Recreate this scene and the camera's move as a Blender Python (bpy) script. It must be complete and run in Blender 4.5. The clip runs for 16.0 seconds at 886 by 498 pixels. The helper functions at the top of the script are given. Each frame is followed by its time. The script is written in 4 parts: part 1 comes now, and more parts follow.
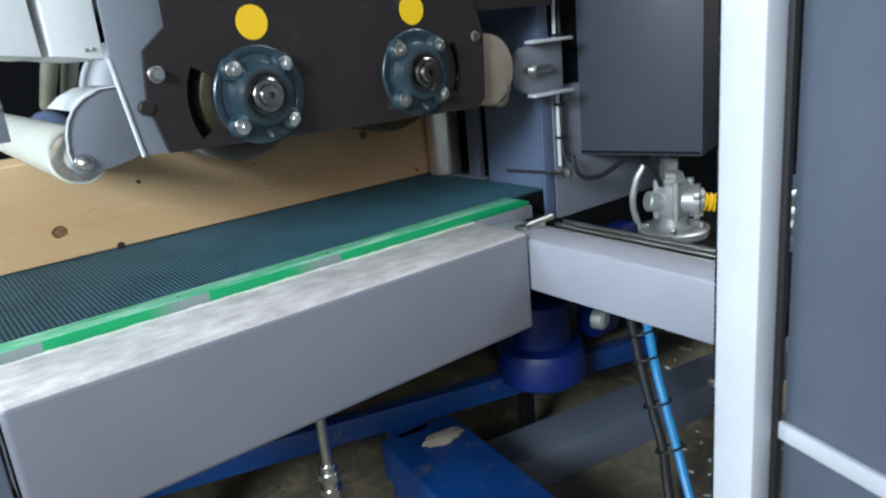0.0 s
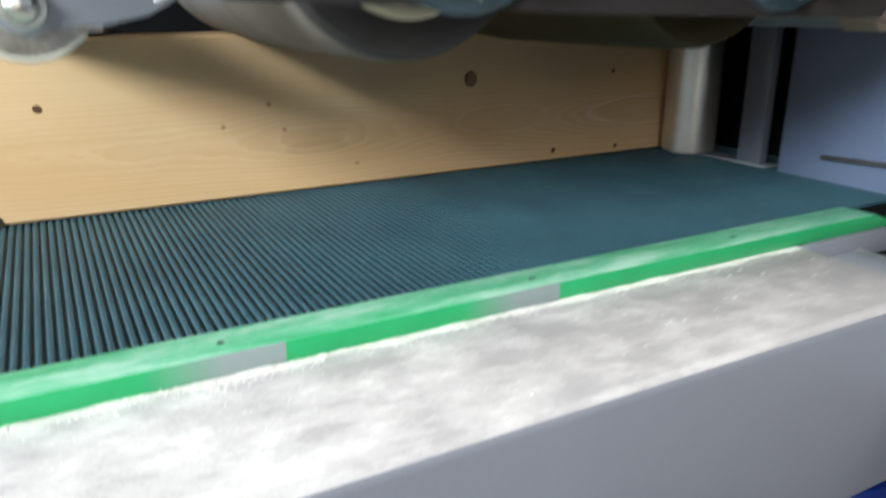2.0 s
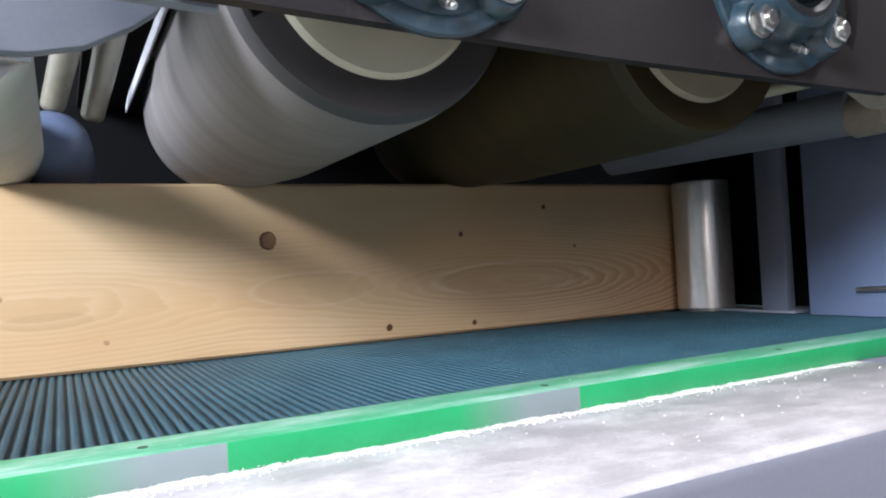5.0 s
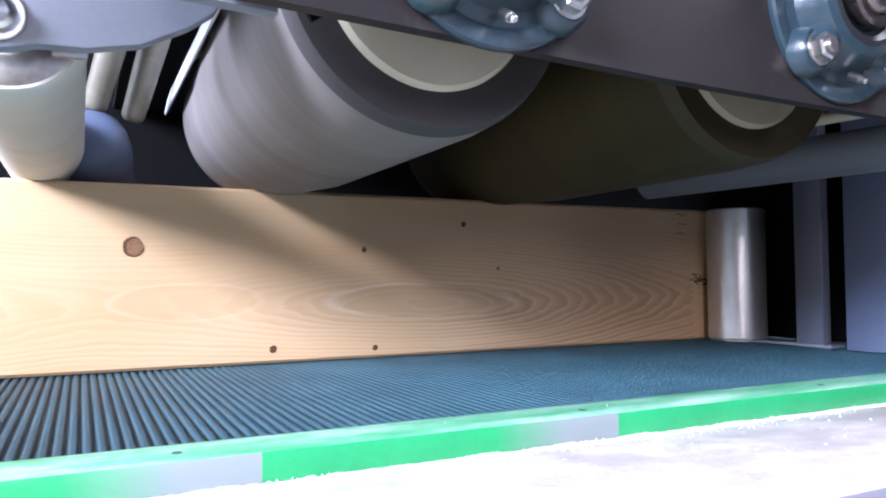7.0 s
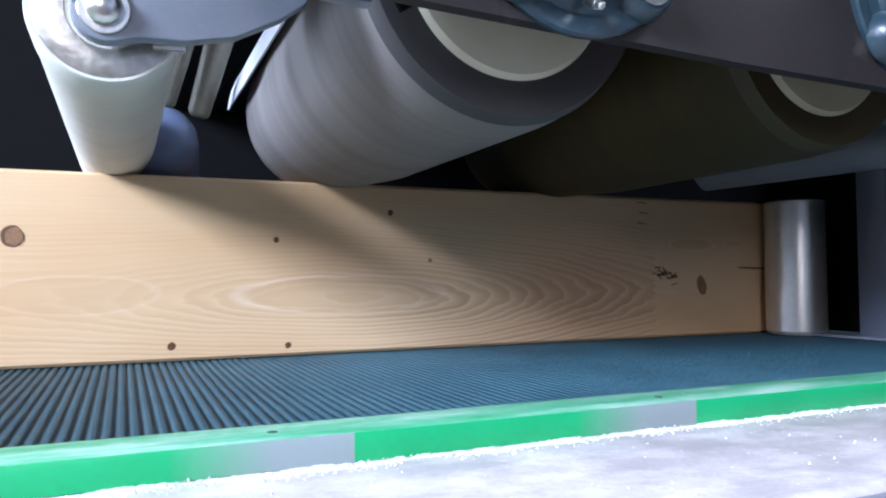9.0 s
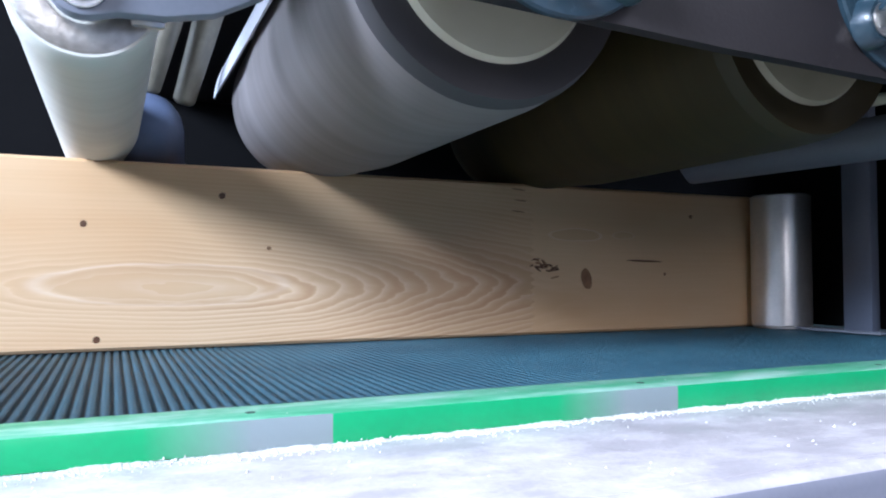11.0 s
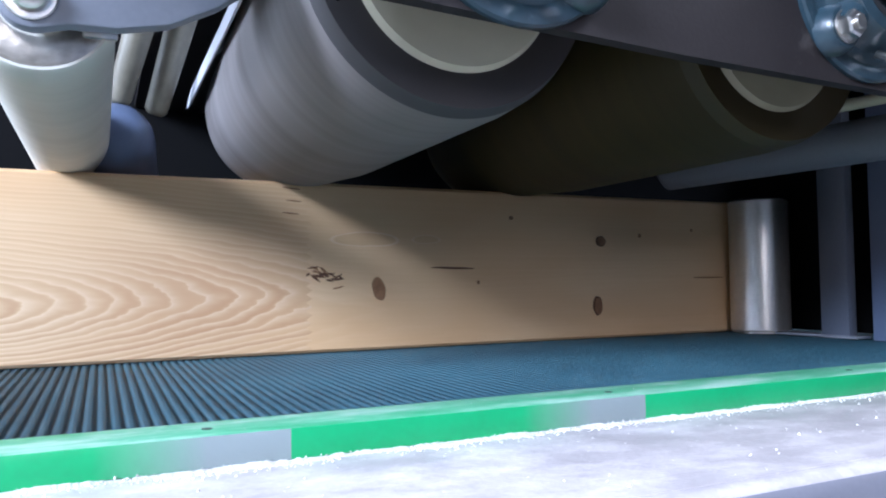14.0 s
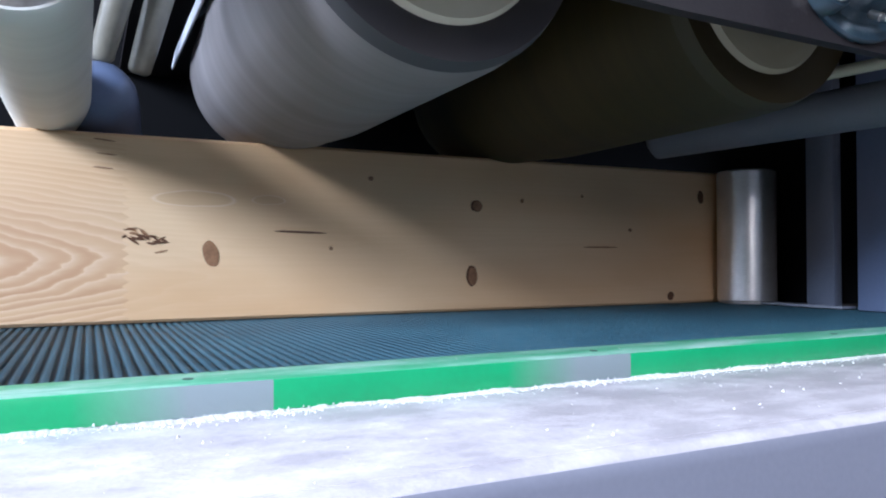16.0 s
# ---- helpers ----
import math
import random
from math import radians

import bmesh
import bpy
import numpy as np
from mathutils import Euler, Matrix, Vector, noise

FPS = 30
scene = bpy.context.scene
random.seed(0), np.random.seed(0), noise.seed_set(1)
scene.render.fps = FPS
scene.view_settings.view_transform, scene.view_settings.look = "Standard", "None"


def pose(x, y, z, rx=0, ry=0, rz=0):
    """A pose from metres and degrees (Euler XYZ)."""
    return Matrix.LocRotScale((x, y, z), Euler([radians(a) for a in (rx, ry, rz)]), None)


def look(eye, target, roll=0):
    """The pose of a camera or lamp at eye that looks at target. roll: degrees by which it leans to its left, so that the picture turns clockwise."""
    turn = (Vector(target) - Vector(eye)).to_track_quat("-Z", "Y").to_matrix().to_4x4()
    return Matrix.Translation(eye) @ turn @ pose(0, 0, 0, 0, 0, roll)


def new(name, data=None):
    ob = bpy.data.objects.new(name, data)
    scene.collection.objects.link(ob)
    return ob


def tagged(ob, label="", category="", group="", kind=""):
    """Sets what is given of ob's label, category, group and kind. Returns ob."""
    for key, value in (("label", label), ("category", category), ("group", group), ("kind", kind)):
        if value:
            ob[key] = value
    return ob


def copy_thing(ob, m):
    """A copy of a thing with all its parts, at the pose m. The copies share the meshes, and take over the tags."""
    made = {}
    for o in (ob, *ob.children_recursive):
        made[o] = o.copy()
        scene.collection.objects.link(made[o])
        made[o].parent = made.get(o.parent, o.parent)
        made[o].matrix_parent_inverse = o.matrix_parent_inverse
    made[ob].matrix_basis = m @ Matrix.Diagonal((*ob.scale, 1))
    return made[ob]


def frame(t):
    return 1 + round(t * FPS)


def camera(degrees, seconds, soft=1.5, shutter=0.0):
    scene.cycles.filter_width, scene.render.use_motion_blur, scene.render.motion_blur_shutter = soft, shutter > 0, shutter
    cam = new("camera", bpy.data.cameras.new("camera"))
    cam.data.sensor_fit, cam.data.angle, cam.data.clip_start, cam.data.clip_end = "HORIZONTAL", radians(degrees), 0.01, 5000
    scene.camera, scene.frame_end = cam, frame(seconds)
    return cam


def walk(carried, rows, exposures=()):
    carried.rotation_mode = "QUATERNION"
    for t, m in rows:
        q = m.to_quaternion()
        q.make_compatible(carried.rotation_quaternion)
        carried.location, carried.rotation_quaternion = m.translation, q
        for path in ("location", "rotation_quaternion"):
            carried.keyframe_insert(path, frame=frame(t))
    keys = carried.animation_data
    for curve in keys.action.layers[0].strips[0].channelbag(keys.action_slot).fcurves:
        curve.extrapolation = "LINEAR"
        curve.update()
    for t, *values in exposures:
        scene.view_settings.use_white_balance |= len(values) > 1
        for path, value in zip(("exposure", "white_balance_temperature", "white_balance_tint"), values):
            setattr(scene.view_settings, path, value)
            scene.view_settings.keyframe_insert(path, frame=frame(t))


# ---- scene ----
# camera: seconds, eye, yaw, pitch, roll
PATH = [
    (0.0, -0.7427, -1.3633, 1.3559, -36.73, -16.93, -5.61),
    (0.5, -0.7537, -1.1614, 1.3716, -39.21, -20.32, -7.27),
    (1.0, -0.6393, -0.9273, 1.3751, -42.80, -18.97, -2.43),
    (1.5, -0.4975, -0.7062, 1.3190, -32.22, -19.36, 2.12),
    (2.0, -0.4557, -0.5759, 1.1806, -28.17, -18.34, -0.30),
    (2.5, -0.4627, -0.5434, 0.9871, -25.65, -8.91, -1.57),
    (3.0, -0.4394, -0.5533, 0.9844, -27.28, -4.94, -4.53),
    (3.5, -0.3874, -0.5090, 0.9923, -27.54, -2.99, -4.59),
    (4.0, -0.3829, -0.5045, 0.9965, -27.17, -1.30, -5.34),
    (4.5, -0.3908, -0.5061, 1.0133, -27.61, 0.24, -4.36),
    (7.0, -0.4106, -0.4861, 1.0139, -26.33, 2.40, -0.43),
    (7.5, -0.4344, -0.4815, 1.0089, -25.08, 2.25, -0.46),
    (8.0, -0.4484, -0.4778, 1.0088, -23.66, 1.66, -0.41),
    (8.5, -0.4477, -0.4804, 1.0105, -23.28, 1.82, -0.61),
    (9.0, -0.4469, -0.4779, 1.0052, -23.61, 2.24, -0.43),
    (11.5, -0.4331, -0.4777, 0.9926, -24.48, 2.07, -0.21),
    (12.0, -0.4268, -0.4793, 0.9945, -24.68, 2.04, -0.63),
    (12.5, -0.4253, -0.4823, 0.9966, -24.61, 2.09, -0.69),
    (13.0, -0.4213, -0.4840, 0.9988, -24.79, 2.29, -0.88),
    (13.5, -0.4227, -0.4846, 0.9948, -24.94, 2.57, -0.56),
    (14.0, -0.4173, -0.4823, 0.9960, -25.08, 2.64, -0.69),
    (14.5, -0.4148, -0.4771, 0.9930, -26.04, 2.11, -0.37),
    (15.0, -0.4154, -0.4757, 0.9877, -25.96, 2.09, -0.64),
    (15.5, -0.4140, -0.4759, 0.9825, -25.89, 1.47, -0.48),
    (16.0, -0.4121, -0.4769, 0.9785, -25.91, 0.86, -0.16),
]


def eye_pose(x, y, z, yaw, pitch, roll):
    a, p = radians(yaw), radians(pitch)
    way = Vector((-math.sin(a) * math.cos(p), math.cos(a) * math.cos(p), math.sin(p)))
    return look((x, y, z), Vector((x, y, z)) + way, roll)


EXPOSURES = [(0.0, -0.46, 5950, 4), (0.5, -0.42, 6050, 4), (1.0, -0.36, 6250, 4), (1.5, 0.0, 6250, 4), (2.0, 0.02, 6500, 5), (2.5, -0.88, 6650, 8), (3.0, -0.68, 6800, 9), (3.5, -0.24, 6650, 10), (4.5, 0.13, 6250, 13),
             (7.0, 0.82, 5700, 25), (7.5, 0.48, 5550, 21), (9.0, 0.27, 5400, 18), (12.5, 0.26, 5350, 17), (14.5, 0.27, 5350, 18), (15.5, 0.17, 5350, 18), (16.0, 0.10, 5400, 18)]
cam = camera(62.39, 16.0, soft=2.0, shutter=0.5)
walk(cam, [(r[0], eye_pose(*r[1:])) for r in PATH], EXPOSURES)

# ---- light: daylight through the hall's window wall and roof lights ----
world = bpy.data.worlds.new("sky")
scene.world = world
world.use_nodes = True
wn = world.node_tree
sky = wn.nodes.new("ShaderNodeTexSky")
sky.sky_type, sky.sun_disc = "NISHITA", False
sky.sun_elevation, sky.sun_rotation = radians(40), radians(250)
wn.links.new(sky.outputs[0], wn.nodes["Background"].inputs[0])
wn.nodes["Background"].inputs[1].default_value = 0.12


def window_light(name, eye, target, w, h, power, color=(1, 1, 1)):
    d = bpy.data.lights.new(name, "AREA")
    d.shape, d.size, d.size_y, d.energy, d.color = "RECTANGLE", w, h, power, color
    ob = new(name, d)
    ob.matrix_world = look(eye, target)
    return ob


window_light("window_daylight_side", (-4.7, -2.3, 3.1), (-0.2, 0.4, 1.05), 1.6, 1.4, 560, (0.88, 0.95, 1.0))
window_light("window_daylight_soft", (-4.7, 0.75, 2.4), (-0.3, 0.3, 1.2), 0.9, 1.4, 170, (0.86, 0.94, 1.0))
window_light("window_daylight_rear", (-2.0, -4.7, 2.5), (0.2, 0.0, 1.0), 1.0, 1.5, 52, (1.0, 0.87, 0.73))
window_light("roof_light", (2.9, -0.9, 4.59), (2.9, -0.8, 0.0), 1.5, 1.5, 230, (1.0, 0.97, 0.93))

# ---- materials ----


def ramp(nt, fac, stops):
    stops = list(stops)
    n = nt.nodes.new("ShaderNodeValToRGB")
    el = n.color_ramp.elements
    while len(el) < len(stops):
        el.new(0.5)
    for e, (p, c) in zip(el, stops):
        e.position, e.color = p, (*c, 1)
    nt.links.new(fac, n.inputs[0])
    return n.outputs[0]


def tex_noise(nt, vec, scale, detail=4, rough=0.55, stretch=None):
    if stretch:
        m = nt.nodes.new("ShaderNodeMapping")
        m.inputs["Scale"].default_value = stretch
        nt.links.new(vec, m.inputs[0])
        vec = m.outputs[0]
    n = nt.nodes.new("ShaderNodeTexNoise")
    n.inputs["Scale"].default_value, n.inputs["Detail"].default_value, n.inputs["Roughness"].default_value = scale, detail, rough
    nt.links.new(vec, n.inputs["Vector"])
    return n.outputs[0]


def mixed(nt, fac, a, b):
    n = nt.nodes.new("ShaderNodeMix")
    n.data_type = "RGBA"
    for v, i in ((fac, 0), (a, 6), (b, 7)):
        if isinstance(v, (float, int)):
            n.inputs[i].default_value = v
        elif isinstance(v, tuple):
            n.inputs[i].default_value = (*v, 1)
        else:
            nt.links.new(v, n.inputs[i])
    return n.outputs[2]


def calc(nt, op, a, b=None, clamp=False):
    n = nt.nodes.new("ShaderNodeMath")
    n.operation, n.use_clamp = op, clamp
    for v, i in ((a, 0), (b, 1)):
        if v is None:
            continue
        if isinstance(v, (float, int)):
            n.inputs[i].default_value = v
        else:
            nt.links.new(v, n.inputs[i])
    return n.outputs[0]


def bumped(nt, bsdf, height, strength, distance=0.002):
    b = nt.nodes.new("ShaderNodeBump")
    b.inputs["Strength"].default_value, b.inputs["Distance"].default_value = strength, distance
    nt.links.new(height, b.inputs["Height"])
    nt.links.new(b.outputs[0], bsdf.inputs["Normal"])


def material(name, a, b=None, rough=0.5, metal=0.0, scale=6.0, fine=90.0, bump=0.15, stretch=None, dust=None, dust_amount=0.35, spread=0.12, coat=0.0):
    """Two tones at a coarse and a fine scale, uneven gloss, fine relief; dust lies in patches where it is given."""
    m = bpy.data.materials.new(name)
    m.use_nodes = True
    nt = m.node_tree
    p = nt.nodes["Principled BSDF"]
    co = nt.nodes.new("ShaderNodeTexCoord").outputs["Object"]
    b = b or tuple(c * 0.8 for c in a)
    n1 = tex_noise(nt, co, scale, 5, 0.6, stretch)
    n2 = tex_noise(nt, co, fine, 3, 0.5, stretch)
    f = calc(nt, "ADD", calc(nt, "MULTIPLY", n1, 0.7), calc(nt, "MULTIPLY", n2, 0.3))
    col = ramp(nt, f, ((0.36, b), (0.64, a)))
    if dust:
        n3 = tex_noise(nt, co, scale * 2.3, 8, 0.7)
        fac = calc(nt, "MULTIPLY", calc(nt, "SUBTRACT", n3, 1 - dust_amount - 0.12, True), 5.0, True)
        col = mixed(nt, fac, col, dust)
    nt.links.new(col, p.inputs["Base Color"])
    r = calc(nt, "ADD", rough - spread / 2, calc(nt, "MULTIPLY", n1, spread), True)
    nt.links.new(r, p.inputs["Roughness"])
    p.inputs["Metallic"].default_value = metal
    p.inputs["Coat Weight"].default_value = coat
    bumped(nt, p, n2, bump)
    return m


DUST = (0.62, 0.56, 0.48)
M = {}
M["frame"] = material("lilac_grey_paint", (0.208, 0.210, 0.246), (0.182, 0.184, 0.218), 0.42, scale=3, fine=240, bump=0.05)

def dusty_top():
    m = bpy.data.materials.new("dusty_grey_paint")
    m.use_nodes = True
    nt = m.node_tree
    p = nt.nodes["Principled BSDF"]
    co = nt.nodes.new("ShaderNodeTexCoord").outputs["Object"]
    low = tex_noise(nt, co, 7, 5, 0.55, (1.0, 1.3, 1))
    mid = tex_noise(nt, co, 26, 6, 0.62, (0.7, 1.2, 1))
    fine = tex_noise(nt, co, 300, 3, 0.6)
    f = calc(nt, "ADD", calc(nt, "MULTIPLY", low, 0.36), calc(nt, "ADD", calc(nt, "MULTIPLY", mid, 0.52), calc(nt, "MULTIPLY", fine, 0.12)))
    sep = nt.nodes.new("ShaderNodeSeparateXYZ")
    nt.links.new(co, sep.inputs[0])
    # dust lies thicker towards the outfeed and beside the strip
    f = calc(nt, "SUBTRACT", f, calc(nt, "MULTIPLY", sep.outputs[0], 0.08))
    f = calc(nt, "ADD", f, calc(nt, "MULTIPLY", sep.outputs[1], 0.35))
    nt.links.new(ramp(nt, f, ((0.40, (0.375, 0.348, 0.352)), (0.462, (0.415, 0.384, 0.388)), (0.488, (0.465, 0.432, 0.434)), (0.53, (0.50, 0.467, 0.467)), (0.64, (0.66, 0.625, 0.615)))), p.inputs["Base Color"])
    nt.links.new(calc(nt, "ADD", 0.27, calc(nt, "MULTIPLY", f, 0.65), True), p.inputs["Roughness"])
    bumped(nt, p, calc(nt, "ADD", low, mid), 0.5, 0.005)
    return m


M["frame_top"] = dusty_top()
M["light"] = material("light_grey_paint", (0.62, 0.63, 0.67), (0.54, 0.55, 0.59), 0.4, scale=4, fine=200, bump=0.05)
M["pale"] = material("pale_lilac_paint", (0.33, 0.33, 0.375), (0.285, 0.285, 0.33), 0.42, scale=4, fine=200, bump=0.05)
M["mid"] = material("mid_grey_paint", (0.2, 0.215, 0.25), (0.17, 0.185, 0.22), 0.45, scale=4, fine=220, bump=0.06)
M["side"] = material("blue_grey_paint", (0.118, 0.150, 0.235), (0.10, 0.128, 0.205), 0.4, scale=4, fine=220, bump=0.06)
M["panel"] = material("slate_grey_paint", (0.115, 0.13, 0.17), (0.095, 0.11, 0.145), 0.4, scale=3, fine=200, bump=0.05)
M["plate"] = material("anthracite_paint", (0.027, 0.0225, 0.0225), (0.020, 0.0165, 0.0165), 0.48, scale=5, fine=260, bump=0.08, dust=(0.085, 0.075, 0.07), dust_amount=0.28)
M["plate"].node_tree.nodes["Principled BSDF"].inputs["Specular IOR Level"].default_value = 0.26
# near-black without sheen; on the backing sheets it stands in for unlit space
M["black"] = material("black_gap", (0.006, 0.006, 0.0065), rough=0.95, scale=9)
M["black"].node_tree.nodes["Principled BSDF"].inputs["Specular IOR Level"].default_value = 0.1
M["cabinet"] = material("dark_slate_paint", (0.06, 0.066, 0.085), (0.05, 0.056, 0.073), 0.45, scale=3, fine=200, bump=0.05)
M["rubber"] = material("black_rubber", (0.016, 0.016, 0.017), rough=0.6, scale=20)
M["cast"] = material("blue_cast_iron", (0.026, 0.050, 0.066), (0.014, 0.029, 0.040), 0.34, scale=14, fine=120, bump=0.3, coat=0.2, dust=(0.13, 0.155, 0.165), dust_amount=0.3)
M["steel"] = material("bright_steel", (0.80, 0.78, 0.75), (0.68, 0.665, 0.64), 0.31, 0.85, scale=18, fine=160, bump=0.015, spread=0.03)
M["zinc"] = material("zinc_plated", (0.72, 0.71, 0.68), (0.5, 0.49, 0.46), 0.3, 1.0, scale=30, fine=200, bump=0.1)
M["shaft"] = material("turned_steel", (0.36, 0.32, 0.3), (0.2, 0.175, 0.165), 0.26, 1.0, scale=25, fine=200, bump=0.1)
M["ring"] = material("worn_steel_ring", (0.62, 0.60, 0.56), (0.34, 0.32, 0.29), 0.34, 0.85, scale=30, fine=160, bump=0.2)
M["cream"] = material("cream_hub", (0.62, 0.6, 0.45), (0.54, 0.52, 0.38), 0.5, scale=8)
# the cream hub again, darkened in colour for the shade it hangs in
M["shaded_cream"] = material("shaded_cream_hub", (0.36, 0.34, 0.24), (0.27, 0.255, 0.17), 0.55, scale=8)
M["yellow"] = material("yellow_sticker", (0.9, 0.58, 0.01), (0.85, 0.52, 0.01), 0.45, scale=8, bump=0.02)
M["blue"] = material("blue_machine_paint", (0.007, 0.05, 0.21), (0.005, 0.036, 0.16), 0.4, scale=7, dust=(0.2, 0.17, 0.13), dust_amount=0.3)
M["motor"] = material("deep_blue_paint", (0.003, 0.018, 0.15), (0.002, 0.012, 0.10), 0.45, scale=9)
M["hose"] = material("blue_hose", (0.05, 0.3, 0.62), (0.04, 0.24, 0.52), 0.35, scale=30)
M["alu"] = material("cast_aluminium", (0.60, 0.595, 0.58), (0.44, 0.435, 0.42), 0.45, 0.6, scale=20, fine=140, bump=0.25)
M["coil"] = material("yellow_hose", (0.85, 0.52, 0.01), (0.78, 0.45, 0.01), 0.4, scale=12)
M["concrete"] = material("dusty_concrete", (0.17, 0.14, 0.098), (0.085, 0.072, 0.052), 0.8, scale=3.5, fine=60, bump=0.5, dust=(0.30, 0.245, 0.155), dust_amount=0.38)
M["wall"] = material("hall_plaster", (0.18, 0.185, 0.2), (0.14, 0.145, 0.155), 0.8, scale=1.2, fine=30)
M["roof"] = material("hall_ceiling", (0.09, 0.09, 0.1), (0.07, 0.07, 0.08), 0.8, scale=1.5, fine=30)
M["lumber"] = material("sawn_lumber", (0.84, 0.7, 0.42), (0.74, 0.57, 0.3), 0.6, scale=3, fine=40, stretch=(1, 8, 8))
M["brass"] = material("dull_brass", (0.15, 0.13, 0.088), (0.085, 0.073, 0.05), 0.3, 0.9, scale=20)
M["tan"] = material("tan_dust_coat", (0.34, 0.285, 0.23), (0.26, 0.21, 0.17), 0.5, scale=9, fine=150)
M["finger"] = material("grey_beige_enamel", (0.20, 0.182, 0.135), (0.145, 0.13, 0.095), 0.5, scale=20)
M["sawdust"] = material("sawdust", (0.8, 0.78, 0.74), (0.68, 0.65, 0.6), 0.9, scale=40, fine=300, bump=0.6)
M["white"] = material("white_paint", (0.78, 0.79, 0.8), (0.7, 0.71, 0.72), 0.4, scale=5)
M["knot"] = material("knot_wood", (0.13, 0.055, 0.02), (0.07, 0.028, 0.01), 0.5, scale=60, fine=300)
M["pale_knot"] = material("pale_knot_wood", (0.3, 0.155, 0.07), (0.17, 0.082, 0.036), 0.5, scale=60, fine=300)
M["faint_knot"] = material("faint_knot_wood", (0.46, 0.27, 0.135), (0.38, 0.21, 0.10), 0.5, scale=60, fine=300)
M["screw"] = material("dusty_dark_screw", (0.06, 0.11, 0.08), rough=0.7, scale=60)
M["hole"] = material("dark_hole", (0.03, 0.018, 0.01), rough=0.9, scale=60)


def polymer():
    """Green slide strip: worn to grey in stretches that end sharply on one side and fade out on the other."""
    m = material("green_polymer", (0.02, 0.36, 0.125), (0.017, 0.31, 0.105), 0.38, scale=12, fine=150, bump=0.1)
    nt = m.node_tree
    p = nt.nodes["Principled BSDF"]
    green = p.inputs["Base Color"].links[0].from_socket
    sep = nt.nodes.new("ShaderNodeSeparateXYZ")
    nt.links.new(nt.nodes["Texture Coordinate"].outputs["Object"], sep.inputs[0])
    phase = calc(nt, "FRACT", calc(nt, "DIVIDE", calc(nt, "SUBTRACT", 0.1, sep.outputs[0]), 0.3008))
    worn = calc(nt, "MULTIPLY", calc(nt, "SUBTRACT", 0.40, phase), 4.5, True)
    worn = calc(nt, "MULTIPLY", worn, calc(nt, "LESS_THAN", sep.outputs[0], 0.1))
    nt.links.new(mixed(nt, calc(nt, "MULTIPLY", worn, 0.94), green, (0.25, 0.275, 0.29)), p.inputs["Base Color"])
    return m


M["green"] = polymer()


def sheen_green():
    m = bpy.data.materials.new("pale_sheen_green_polymer")
    m.use_nodes = True
    nt = m.node_tree
    p = nt.nodes["Principled BSDF"]
    co = nt.nodes.new("ShaderNodeTexCoord").outputs["Object"]
    low = tex_noise(nt, co, 7, 4, 0.55, (1, 5, 1))
    fine = tex_noise(nt, co, 130, 4, 0.65, (0.5, 1, 1))
    f = calc(nt, "ADD", calc(nt, "MULTIPLY", low, 0.72), calc(nt, "MULTIPLY", fine, 0.28))
    # the pale mint stops put the strip's grazing sheen into its colour
    nt.links.new(ramp(nt, f, ((0.36, (0.07, 0.46, 0.20)), (0.5, (0.20, 0.60, 0.36)), (0.64, (0.50, 0.78, 0.62)))), p.inputs["Base Color"])
    p.inputs["Roughness"].default_value = 0.36
    bumped(nt, p, fine, 0.12)
    return m


M["green_top"] = sheen_green()


